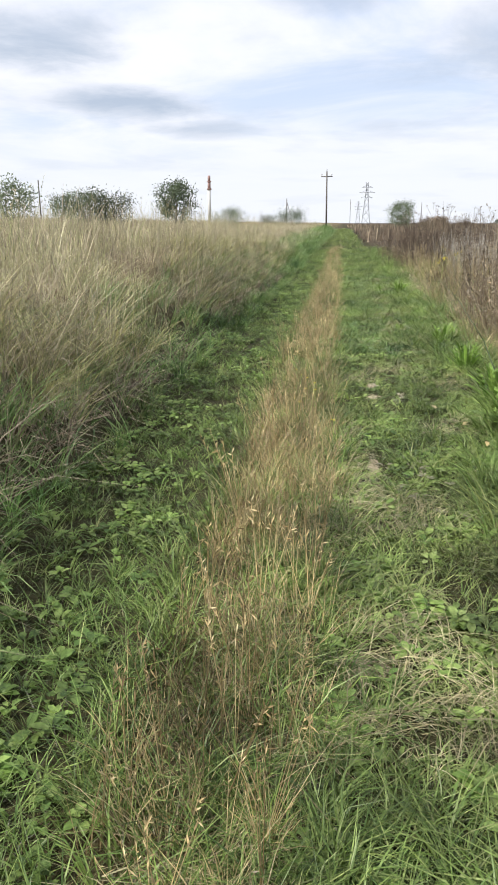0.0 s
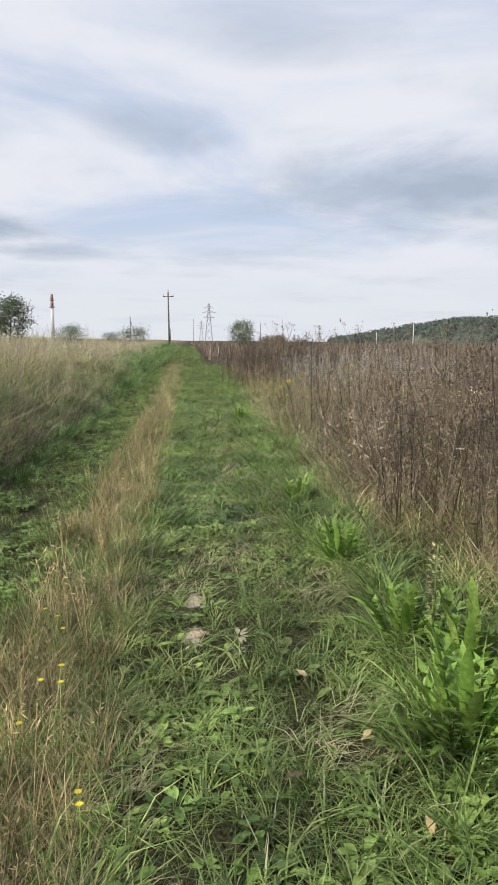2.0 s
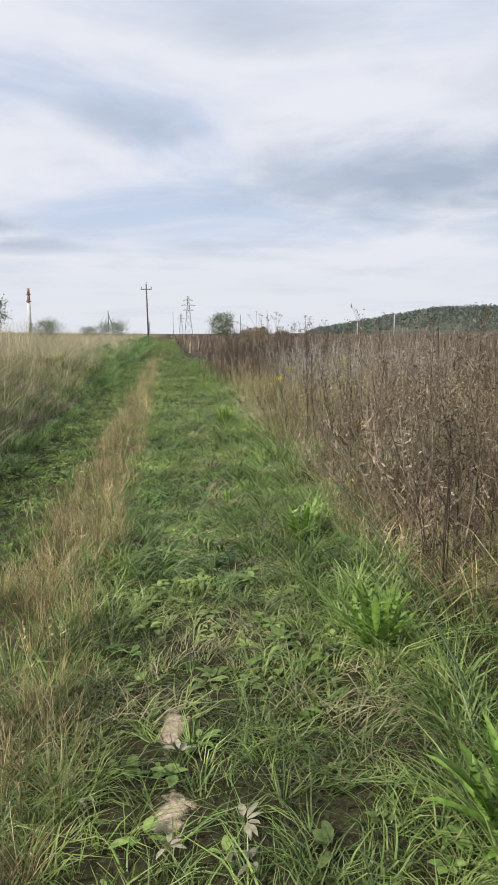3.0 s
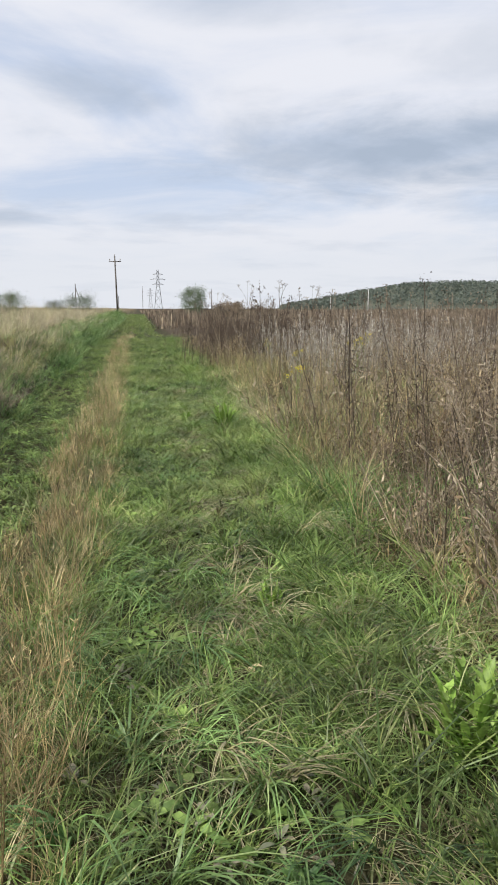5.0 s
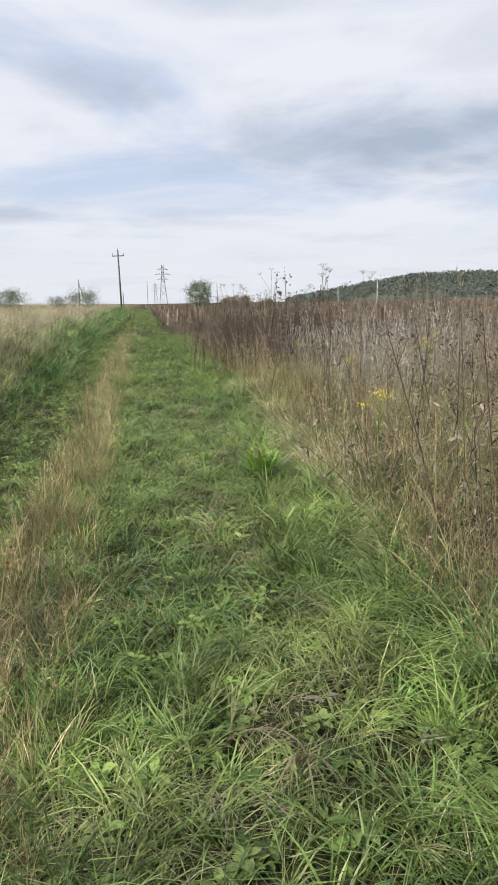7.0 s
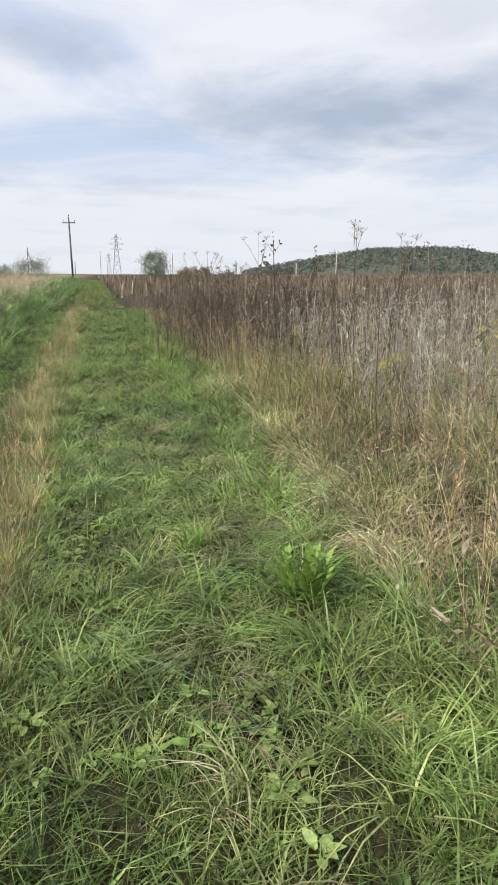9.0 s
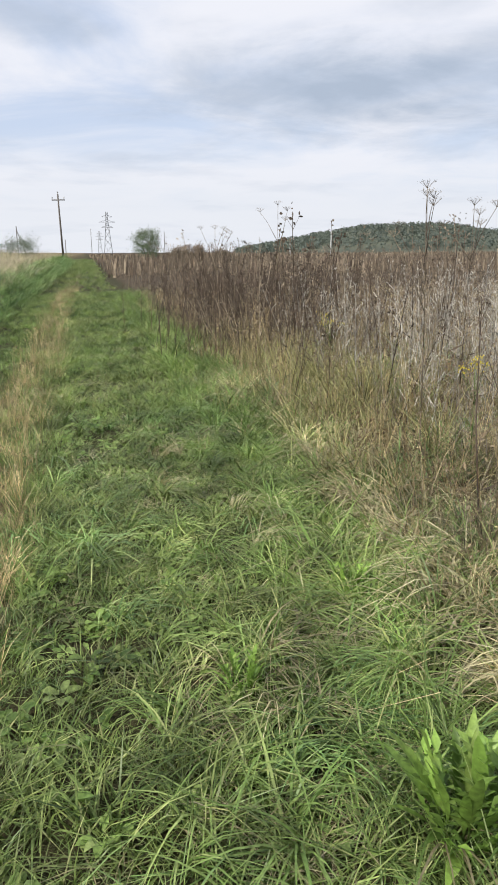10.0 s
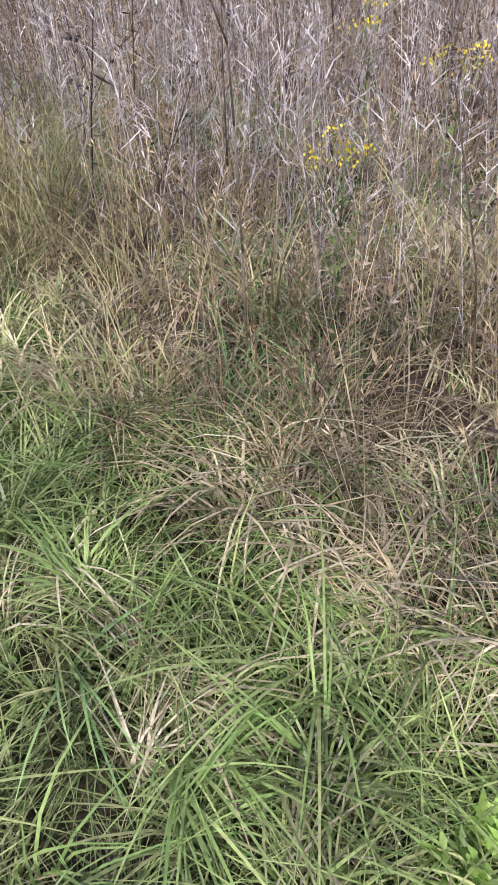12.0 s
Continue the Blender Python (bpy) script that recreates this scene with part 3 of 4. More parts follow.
def bank_grass():
    base = lambda y: strip_x(y) - 0.92
    P = band(3400, -1.35, -0.06, 0.3, 110, base, False)
    P = P[rng.random(len(P)) < 0.5 + 0.7 * vnoise(P[:, 0], P[:, 1], 0.6, 14)]
    grow("bank_foot_grass", [tuft(14, 0.42, 0.010, (0.4, 1.3), (0.15, 0.75), 0.05, 3, 1.2) for _ in range(8)], P, DEEP,
         "long deep green grass drooping at the bank foot", turn=rng.normal(-0.2, 0.9, len(P)), widen=far(P[:, 1], 20) ** 0.6)
    P = band(8000, -6.5, -0.75, 0.8, 70, base, False)
    d = base(P[:, 1]) - P[:, 0]
    P = P[(P[:, 0] > -(P[:, 1] + 2.5) * 0.62 - 1) & (rng.random(len(P)) < (1.15 - 0.14 * d) * (0.4 + 0.8 * vnoise(P[:, 0], P[:, 1], 0.9, 6)))]
    big = 0.35 + 1.15 * vnoise(P[:, 0], P[:, 1], 1.1, 16)
    grow("bank_straw_grass", [tuft(13, 0.72, 0.007, (0.25, 1.25), (0.1, 0.85), 0.08, 3) for _ in range(8)], P, PALE,
         "tall pale straw grass covering the bank", widen=big * far(P[:, 1], 25) ** 0.2)
    P = band(1300, -5, -0.5, 2, 30, base, False)
    P = P[P[:, 0] > -(P[:, 1] + 2.5) * 0.62 - 1]
    grow("bank_seed_grass", [wisp(0.95) for _ in range(6)], P, PALE, "feathery dry grass heads on the bank")
    P = keep_patches(band(2000, -3.2, -0.5, 4, 30, base, False), 1.6, 8, 0.42, 0.65)
    grow("bank_yellow_grass", [tuft(16, 0.72, 0.008, (0.4, 1.2), (0.2, 0.9), 0.06) for _ in range(5)], P, GOLD, "yellow-green grass tufts on the bank")
    P = keep_patches(band(2000, -4.5, -0.3, 1.0, 22, base, False), 1.1, 18, 0.35, 0.6)
    P = P[P[:, 0] > -(P[:, 1] + 2.5) * 0.62 - 1]
    grow("bank_withered_grass", [tuft(18, 0.7, 0.007, (0.6, 1.5), (0.4, 1.0), 0.06) for _ in range(5)], P, REED, "matted withered brown grass on the bank")
    n = 3300
    y = 9 + 230 * rng.random(n) ** 1.6
    x = strip_x(y) - 3.0 - rng.random(n) * (0.62 * y + 3)
    P = np.stack([x, y, height(x, y)], 1)
    grow("field_straw_grass", [tuft(14, 0.85, 0.012, (0, 0.6), (0, 0.3), 0.25, 2) for _ in range(6)], P, PALE, "dry straw-coloured grass of the open field", widen=(0.8 + 0.35 * far(y, 40) ** 0.6) * (0.6 + 0.7 * vnoise(x, y, 4.0, 33)))


def weed_template(dark, cheap=False):
    """A dead field weed: stalk, upright side shoots, shrivelled leaves and seed heads."""
    h = rng.uniform(0.75, 1.2)
    bend = rng.normal(0, 0.06, 2)
    at = lambda s: np.array([bend[0] * s * s, bend[1] * s * s, h * s])
    seg = [(at(0), at(1), 0.006, 0.003)] if cheap else [(at(0), at(0.5), 0.0045, 0.0035), (at(0.5), at(1), 0.0035, 0.0018)]
    hp, hd = [], []
    for k in range(3 if cheap else rng.integers(4, 8)):
        s = rng.uniform(0.45, 0.95)
        a = rng.uniform(0, 6.283)
        l = rng.uniform(0.10, 0.28) * (1.3 - s)
        q = at(s) + np.array([math.cos(a) * l * 0.6, math.sin(a) * l * 0.6, l])
        seg.append((at(s), q, 0.002, 0.001))
        for _ in range(2 if cheap else 6 if dark else 4):
            hp.append(q + rng.normal(0, 0.014, 3))
            hd.append(rng.normal(0, 1, 3) + (0, 0, 0.4))
    for _ in range(4 if cheap else 10 if dark else 6):
        hp.append(at(1) + rng.normal(0, 0.016, 3) * (1, 1, 2.2))
        hd.append(rng.normal(0, 1, 3))
    f = 2.0 if cheap else 1.0
    g = [tubes(seg, 3), flakes(np.array(hp), np.array(hd), f * U(0.010, 0.024, len(hp)), f * U(0.007, 0.014, len(hp)))]
    n = 5 if cheap else 10
    z = U(0.1, 0.85, n) * h
    a = U(0, 6.283, n)
    D = np.stack([np.cos(a), np.sin(a), U(-1.3, 0.6, n)], 1)
    g.append(flakes(np.stack([z * 0, z * 0, z], 1), D, U(0.04, 0.12, n), f * U(0.004, 0.012, n)))
    return join(g)


def reed_template():
    h = rng.uniform(0.75, 1.2)
    n = 7
    top = np.array([rng.normal(0, 0.06), rng.normal(0, 0.06), h])
    z = U(0.15, 0.8, n)
    g = [tubes([((0, 0, 0), top, 0.0025, 0.001)], 3),
         blades(z[:, None] * top[None], U(0.06, 0.2, n), 0.007, U(0.6, 2, n), U(0, 6.283, n), 2, U(0.2, 1.2, n))]
    m = 9
    g.append(flakes(top[None] - np.stack([rng.normal(0, 0.01, m), rng.normal(0, 0.01, m), U(0, 0.16, m)], 1), rng.normal(0, 0.4, (m, 3)) + (0, 0, 1), 0.03, 0.006))
    return join(g)


def tangle_template(h, spread_out, leafy):
    """A withered bushy weed: crooked twigs and hanging shrivelled leaves."""
    seg, P = [], []
    for _ in range(9):
        a, p = rng.uniform(0, 6.283), np.array([rng.normal(0, 0.03), rng.normal(0, 0.03), 0.0])
        d = np.array([math.cos(a) * spread_out, math.sin(a) * spread_out, 1.0]) * rng.uniform(0.5, 1.0)
        for k in range(2):
            q = p + (d + rng.normal(0, 0.22, 3)) * h / 2
            q[2] = max(q[2], 0.02)
            seg.append((p, q, 0.0034 - 0.0008 * k, 0.0026 - 0.0008 * k))
            P += [p + (q - p) * rng.random() for _ in range(leafy)]
            p = q
    P = np.array(P)
    n = len(P)
    return join([tubes(seg, 3), flakes(P, rng.normal(0, 1, (n, 3)) + (0, 0, -0.5), U(0.025, 0.075, n), U(0.006, 0.02, n))])


def weed_places(n, y0, y1, lo=0.25, reach=4.0, spread_out=0.8):
    y = y0 + (y1 - y0) * rng.random(n) ** 1.3
    x = edge_x(y) + lo + (reach + spread_out * np.maximum(0, y - 10)) * rng.random(n) ** 1.3
    return np.stack([x, y, height(x, y)], 1)


def grassy_verge(P):
    """1 where the verge is grass with hardly any stalks."""
    return sstep(12.5, 14.8, P[:, 1]) * sstep(24, 20, P[:, 1]) * sstep(2.8, 1.5, P[:, 0] - edge_x(P[:, 1]))


def weed_field():
    for nm, tm, n, y0, y1, mat, lab, o, lo, hi in (
            ("dead_weeds", [weed_template(False) for _ in range(9)], 2500, 1.5, 30, WEED, "dense brown dead weeds with dry seed heads", 11, 0.3, 0.6),
            ("dark_dead_weeds", [weed_template(True) for _ in range(9)], 1000, 1.5, 34, WEED_DARK, "blackened dead weeds with dark seed heads", 12, 0.4, 0.65),
            ("dry_reed_grass", [reed_template() for _ in range(8)], 3000, 1.5, 38, REED, "pale dry standing grass stalks among the weeds", 13, 0.25, 0.6),
            ("distant_weeds", [weed_template(False, True) for _ in range(8)], 2700, 24, 95, WEED, "brown dead weeds across the field", 11, 0.1, 0.4),
            ("distant_reed_grass", [reed_template() for _ in range(8)], 2600, 24, 95, REED, "pale dry stalks across the field", 14, 0.2, 0.5),
            ("brown_tangle", [tangle_template(0.62, 0.55, 5) for _ in range(8)], 1500, 1.5, 32, RUST, "tangled brown withered weeds with shrivelled leaves", 22, 0.25, 0.6),
            ("grey_tangle", [tangle_template(0.75, 0.4, 4) for _ in range(8)], 1000, 1.5, 36, REED, "tangled bleached weeds with hanging dry leaves", 24, 0.3, 0.6),
            ("distant_dark_weeds", [weed_template(True, True) for _ in range(8)], 1100, 24, 95, WEED_DARK, "dark dead weeds across the field", 12, 0.4, 0.6)):
        P = keep_patches(weed_places(n, y0, y1, 0.25), 1.5, o, lo, hi)
        P = P[rng.random(len(P)) > grassy_verge(P) * (0.45 if nm in ("dry_reed_grass", "brown_tangle", "grey_tangle") else 0.8)]
        off = P[:, 0] - edge_x(P[:, 1])
        sc = (0.72 + 0.35 * sstep(0, 1.3, off)) * (0.5 + 0.85 * vnoise(P[:, 0], P[:, 1], 1.4, 17)) * (1.12 if "distant" in nm else 1.05)
        grow(nm, tm, P, mat, lab, "weeds", (0.6, 1.2), 0.17, widen=sc)
    for nm, n, lo, mat, hh, w, lab in (("verge_straw", 2300, 0.1, STRAW, 0.5, 0.006, "dry matted grass under the weeds"),
                                       ("verge_brown_grass", 2600, 0.2, RUST, 0.55, 0.006, "withered brown grass between weed stalks"),
                                       ("verge_pale_grass", 700, 0.12, HAY, 0.45, 0.009, "bleached curling grass blades in the verge")):
        P = weed_places(n, 1.0, 40, lo, 3.6, 0.5)
        grow(nm, [tuft(12, hh, w * 1.1, (0.15, 1.3), (0.1, 1.0), 0.08, 3) for _ in range(8)], P, mat, lab, widen=far(P[:, 1], 22) ** 0.4)
    P = weed_places(420, 12.5, 24, 0.15, 2.6, 0.1)
    grow("verge_wisps", [wisp(0.8) for _ in range(6)], P, STRAW, "feathery dry grass along the track verge")
    P = keep_patches(weed_places(1500, 4, 26, 0.3, 3.2, 0.2), 0.7, 21, 0.5, 0.7)
    grow("verge_yellow_grass", [tuft(15, 0.66, 0.008, (0.2, 1.0), (0.15, 0.8), 0.06) for _ in range(6)], P, GOLD, "yellow-green grass clumps among dead weeds")
    P = keep_patches(weed_places(1500, 11, 24, 0.1, 2.4, 0.1), 0.6, 23, 0.4, 0.7)
    grow("verge_deep_grass", [tuft(16, 0.4, 0.008, (0.3, 1.3), (0.1, 0.8), 0.05) for _ in range(6)], P, DEEP, "dark green grass clumps low in the verge")
    x, y = rng.normal(1.95, 0.32, 150), rng.normal(21.3, 1.4, 150)
    P = np.stack([x, y, height(x, y)], 1)
    grow("verge_olive_grass", [tuft(15, 0.85, 0.008, (0.15, 0.8), (0.1, 0.7), 0.07) for _ in range(5)], P, GOLD, "tall olive-yellow grass stand beside the track")
    x, y = rng.normal(2.2, 0.7, 420), rng.normal(26.0, 2.0, 420)
    P = np.stack([x, y, height(x, y)], 1)
    grow("black_weed_stand", [weed_template(True) for _ in range(6)], P, WEED_DARK, "stand of blackened weeds beside the track", "weeds", (0.9, 1.3))
    P = weed_places(900, 16, 23, 0.05, 2.2, 0.1)
    grow("curled_verge_grass", [tuft(13, 0.48, 0.011, (0.4, 1.1), (0.6, 1.25), 0.06, 5, 1.4) for _ in range(7)], P, HAY, "bleached grass blades curling over the verge", turn=rng.normal(2.6, 0.9, len(P)))
    y = U(17.8, 23, 700)
    x = edge_x(y) + U(0.9, 4.5, 700)
    grow("bleached_stalks", [reed_template() for _ in range(7)], np.stack([x, y, height(x, y)], 1), BLEACH, "bleached pale stalks standing in the weeds", "weeds", (0.7, 1.15), 0.16)
    P = weed_places(230, 3.5, 40, 0.35, 4.0, 0.6)
    grow("tall_dark_weeds", [weed_template(True) for _ in range(7)], P, WEED_DARK, "tall blackened weeds standing over the rest", "weeds", (1.0, 1.45), 0.12)
    # green fringe of the track
    P = band(3100, -0.5, 0.45, 0.8, 40, edge_x, False)
    P = P[rng.random(len(P)) < 0.25 + 0.9 * vnoise(P[:, 0], P[:, 1], 0.7, 15)]
    grow("verge_green_grass", [tuft(17, 0.38, 0.009, (0.4, 1.4), (0.1, 0.8), 0.05) for _ in range(8)], P, LUSH, "bright green uncut grass along the track edge",
         widen=far(P[:, 1], 22) ** 0.4)
    n = 9000
    y = 60 + 400 * rng.random(n) ** 1.7
    x = edge_x(y) + rng.random(n) * (0.95 * y)
    tone = np.repeat(rng.random(n), 5)
    stuff("far_weeds", (*blades(np.stack([x, y, height(x, y)], 1), U(0.7, 1.35, n), U(0.1, 0.2, n) * far(y, 80), U(0, 0.25, n), U(0, 6.283, n), 2), tone), WEED, "distant brown field of dead weeds", "weeds")


# ---- distance: hill, woods, poles ----
def hill():
    azs = np.radians(np.linspace(5, 95, 120))
    deg = np.degrees(azs)
    el = np.interp(deg, [5, 9, 10.5, 15, 19, 24, 26, 27.6, 30, 35, 45, 95], [-0.3, 0.15, 0.55, 1.3, 2.0, 2.1, 2.0, 1.6, 1.45, 1.55, 1.8, 1.8])
    el = el + 0.06 * (vnoise(deg, deg * 0, 1.3) - 0.5)
    R_ = 650.0
    rows_ = []
    for k in range(13):
        s = k / 12
        r = R_ - 260 + 520 * s
        z = np.maximum((1.5 + np.tan(np.radians(el)) * R_ - 4) * np.sin(np.pi * np.clip(s * 0.98 + 0.02, 0, 1)) ** 1.4, -4) - 0.5
        rows_.append(np.stack([np.sin(azs) * r, np.cos(azs) * r, z], 1))
    V = np.array(rows_)
    n = V.shape[1]
    i = (np.arange(12)[:, None] * n + np.arange(n - 1)[None]).ravel()
    T = np.concatenate([np.stack([i, i + n + 1, i + 1], 1), np.stack([i, i + n, i + n + 1], 1)])
    # dark green slope, greyed a little as painted haze
    mat = solid_mat("hazed_hill_meadow", (0.05, 0.06, 0.038), (0.10, 0.105, 0.066), 0.03, 0.95, 0, 0.1)
    tagged(new("hill", make_mesh("hill", V.reshape(-1, 3), T, mat)), "low wooded hill with a grassy slope beyond the field", "hill", kind="structure")
    # woods over the upper slopes
    n = 9000
    k, j = U(0.6, 6.6, n), U(6, 118, n)
    dens = vnoise(np.degrees(np.interp(j, range(120), azs)), k * 1.5, 2.2, 5)
    keep = rng.random(n) < sstep(0.05, 0.3, dens + (k - 1.8) * 0.2)
    k, j = k[keep], j[keep]
    a, b, fk, fj = k.astype(int), j.astype(int), k % 1, j % 1
    P = (V[a, b] * (1 - fj)[:, None] + V[a, b + 1] * fj[:, None]) * (1 - fk)[:, None] + (V[a + 1, b] * (1 - fj)[:, None] + V[a + 1, b + 1] * fj[:, None]) * fk[:, None]
    crowns = []
    for _ in range(6):
        m = 11
        d = rng.normal(0, 1, (m, 3))
        d /= np.linalg.norm(d, axis=1)[:, None]
        crowns.append(flakes(d * (1.3, 1.3, 2.0) + (0, 0, 2.4), rng.normal(0, 1, (m, 3)), U(1.5, 2.6, m), U(1.1, 2.0, m)))
    grow("hill_woods", crowns, P, HAZELEAF, "distant mixed woods over the hill", "forest", (0.4, 0.85), 0.03)


def empty_at(name, x, y, label, category, group="", z=None):
    e = new(name)
    e.location = (x, y, float(height(x, y)) if z is None else z)
    return tagged(e, label, category, group)


def tree(name, x, y, h, wd, label, leaf=TREELEAF, bare_to=0.2, density=1.0, category="tree", size=0.22):
    t = empty_at(name, x, y, label, category)
    h -= t.location.z * 0.8
    segs = [((0, 0, -0.1), (0.05 * h * rng.normal(0, 0.3), 0, h * 0.55), 0.022 * h, 0.012 * h), ((0, 0, h * 0.5), (0, 0.02 * h, h * 0.92), 0.012 * h, 0.003 * h)]
    tips = []
    n = 20
    for i in range(n):
        z = h * (bare_to + (0.92 - bare_to) * (i + rng.random()) / n)
        a = i * 2.4 + rng.normal(0, 0.3)
        s = (z / h - bare_to) / (1 - bare_to)
        r = wd * 0.5 * (math.sin(math.pi * min(1, 0.22 + 0.74 * s)) ** 0.7) * rng.uniform(0.6, 1.1)
        q = np.array([math.cos(a) * r, math.sin(a) * r, z + 0.25 * r])
        segs.append(((0, 0, z * 0.88), q, 0.007 * h * (1.1 - s), 0.002 * h))
        for f in (0.55, 0.8, 1.0):
            tips.append(np.array([0, 0, z * 0.88]) * (1 - f) + q * f)
    part("trunk", tubes(segs, 5), BARK, t, "dark bark trunk with branching limbs")
    tips = np.array(tips)
    m = int(5200 * density)
    k = rng.integers(0, len(tips), m)
    P = tips[k] + rng.normal(0, 1, (m, 3)) * wd * np.array((0.085, 0.085, 0.07))
    part("crown", flakes(P, rng.normal(0, 1, (m, 3)), U(size * 0.7, size * 1.4, m) * h / 6, U(size * 0.5, size, m) * h / 6), leaf, t, "loose crown of small dull green leaves")
    return t


def utility_pole(x, y, h, lean=0.0):
    t = empty_at("utility_pole", x, y, "weathered wooden utility pole with a crossarm", "utility pole")
    t.rotation_euler = (0, radians(lean), 0)
    part("post", tubes([((0, 0, -0.5), (0, 0, h), 0.15, 0.10)], 8), TARWOOD, t)
    part("crossarm", tubes([((-0.85, 0, h - 0.75), (0.85, 0, h - 0.75), 0.07, 0.07)], 4), TARWOOD, t)
    for xx, zz in ((-0.75, h - 0.68), (0.75, h - 0.68), (0, h)):
        part("insulator", tubes([((xx, 0, zz), (xx, 0, zz + 0.16), 0.03, 0.03), ((xx, 0, zz + 0.14), (xx, 0, zz + 0.34), 0.09, 0.05)], 6), GLASSY, t)
    return t


def braced_pole(x, y, h):
    t = empty_at("braced_pole", x, y, "thin wooden pole with a slanting brace", "utility pole")
    part("post", tubes([((0, 0, -0.3), (0, 0, h), 0.11, 0.08)], 6), TARWOOD, t)
    part("brace", tubes([((1.6, 0, -0.2), (0.05, 0, h * 0.85), 0.09, 0.07)], 6), TARWOOD, t)


def pylon(x, y, h):
    t = empty_at("power_pylon", x, y, "steel lattice power pylon far beyond the field", "pylon")
    b, w = h * 0.10, h * 0.022
    lv = [0, 0.2, 0.38, 0.54, 0.68, 0.8, 0.9, 1.0]
    wid = [b + (w - b) * min(1, f / 0.8) for f in lv]
    C = [(-1, -1), (1, -1), (1, 1), (-1, 1)]
    r = 0.24
    for c in C:
        part("leg", tubes([((c[0] * wid[i], c[1] * wid[i], h * lv[i]), (c[0] * wid[i + 1], c[1] * wid[i + 1], h * lv[i + 1]), r, r * 0.8) for i in range(7)], 4), STEEL, t)
    segs = []
    for i in range(7):
        for k in range(4):
            p, q = C[k], C[(k + 1) % 4]
            segs.append(((p[0] * wid[i], p[1] * wid[i], h * lv[i]), (q[0] * wid[i + 1], q[1] * wid[i + 1], h * lv[i + 1]), 0.12, 0.12))
            segs.append(((q[0] * wid[i], q[1] * wid[i], h * lv[i]), (p[0] * wid[i + 1], p[1] * wid[i + 1], h * lv[i + 1]), 0.12, 0.12))
    part("bracing", tubes(segs, 3), STEEL, t)
    for f, s in ((0.64, 0.14), (0.76, 0.19), (0.88, 0.13)):
        z = h * f
        part("crossarm", tubes([((-s * h, 0, z), (s * h, 0, z), 0.12, 0.12), ((-s * h, 0, z), (0, 0, z + 0.05 * h), 0.1, 0.1), ((s * h, 0, z), (0, 0, z + 0.05 * h), 0.1, 0.1)], 4), STEEL, t)


def mast(x, y, h):
    t = empty_at("chimney_mast", x, y, "slim pale chimney with a red banded top", "chimney")
    part("shaft", tubes([((0, 0, -1), (0, 0, h * 0.72), 0.75, 0.6)], 12), WHITEP, t)
    part("red_band", tubes([((0, 0, h * 0.72), (0, 0, h * 0.86), 0.62, 0.58)], 12), REDP, t, "faded red band")
    part("platform", tubes([((0, 0, h * 0.70), (0, 0, h * 0.725), 1.0, 1.0)], 12), REDP, t, "red service platform")
    part("platform", tubes([((0, 0, h * 0.86), (0, 0, h * 0.88), 0.9, 0.9)], 12), REDP, t, "red service platform")
    part("top", tubes([((0, 0, h * 0.88), (0, 0, h), 0.56, 0.5)], 12), REDP, t)


def lamp_post(x, y, h):
    t = empty_at("street_lamp", x, y, "pale concrete street lamp post across the field", "street lamp", "street lamps across the field")
    part("post", tubes([((0, 0, -0.5), (0, 0, h), 0.16, 0.09)], 8), WHITEP, t)
    part("arm", tubes([((0, 0, h), (-0.5, -0.5, h + 0.35), 0.05, 0.04)], 6), STEEL, t)
    part("lamp_head", tubes([((-0.4, -0.4, h + 0.3), (-1.0, -1.0, h + 0.4), 0.09, 0.06)], 6), STEEL, t)


def polar(azd, r):
    return math.sin(radians(azd)) * r, math.cos(radians(azd)) * r


# ---- single plants ----
def umbel_plant(x, y, top, mat, heads=5, spreadw=0.22):
    """A tall dead umbellifer with its skeleton seed umbels."""
    t = empty_at("dead_umbel_plant", x, y, "tall dry umbel plant skeleton rising above weeds", "plant", "dead umbels above the weeds")
    h = top - t.location.z
    bx, by = rng.normal(0, 0.05, 2)
    at = lambda s: np.array([bx * s * s, by * s * s, h * s * 0.9])
    seg = [(at(i / 4), at((i + 1) / 4), 0.0055 - 0.001 * i, 0.0045 - 0.001 * i) for i in range(4)]
    ends = [at(1) + (0, 0, h * 0.08)]
    seg.append((at(1), ends[0], 0.003, 0.002))
    for k in range(heads - 1):
        s = rng.uniform(0.62, 0.95)
        a = k * 2.2 + rng.random()
        e = at(s) + np.array([math.cos(a) * spreadw, math.sin(a) * spreadw, h * (0.98 - s * 0.9) * rng.uniform(0.6, 1.0)])
        m = at(s) * 0.45 + e * 0.55 + (0, 0, 0.03)
        seg += [(at(s), m, 0.0035, 0.0025), (m, e, 0.0025, 0.0018)]
        ends.append(e)
    part("stem", tubes(seg, 5), mat, t, "ribbed dry branching stem")
    for e in ends:
        rays, P = [], []
        for k in range(13):
            a = k * 2.4
            r = 0.062 * math.sqrt((k + 0.5) / 13)
            q = e + np.array([math.cos(a) * r, math.sin(a) * r, 0.055 - r * 0.25])
            rays.append((e, q, 0.001, 0.0008))
            P += [q + rng.normal(0, 0.006, 3) for _ in range(3)]
        u = part("umbel", tubes(rays, 3), mat, t)
        tagged(part("seed_cluster", flakes(np.array(P), rng.normal(0, 1, (len(P), 3)), 0.008, 0.005), mat, u), kind="stuff")


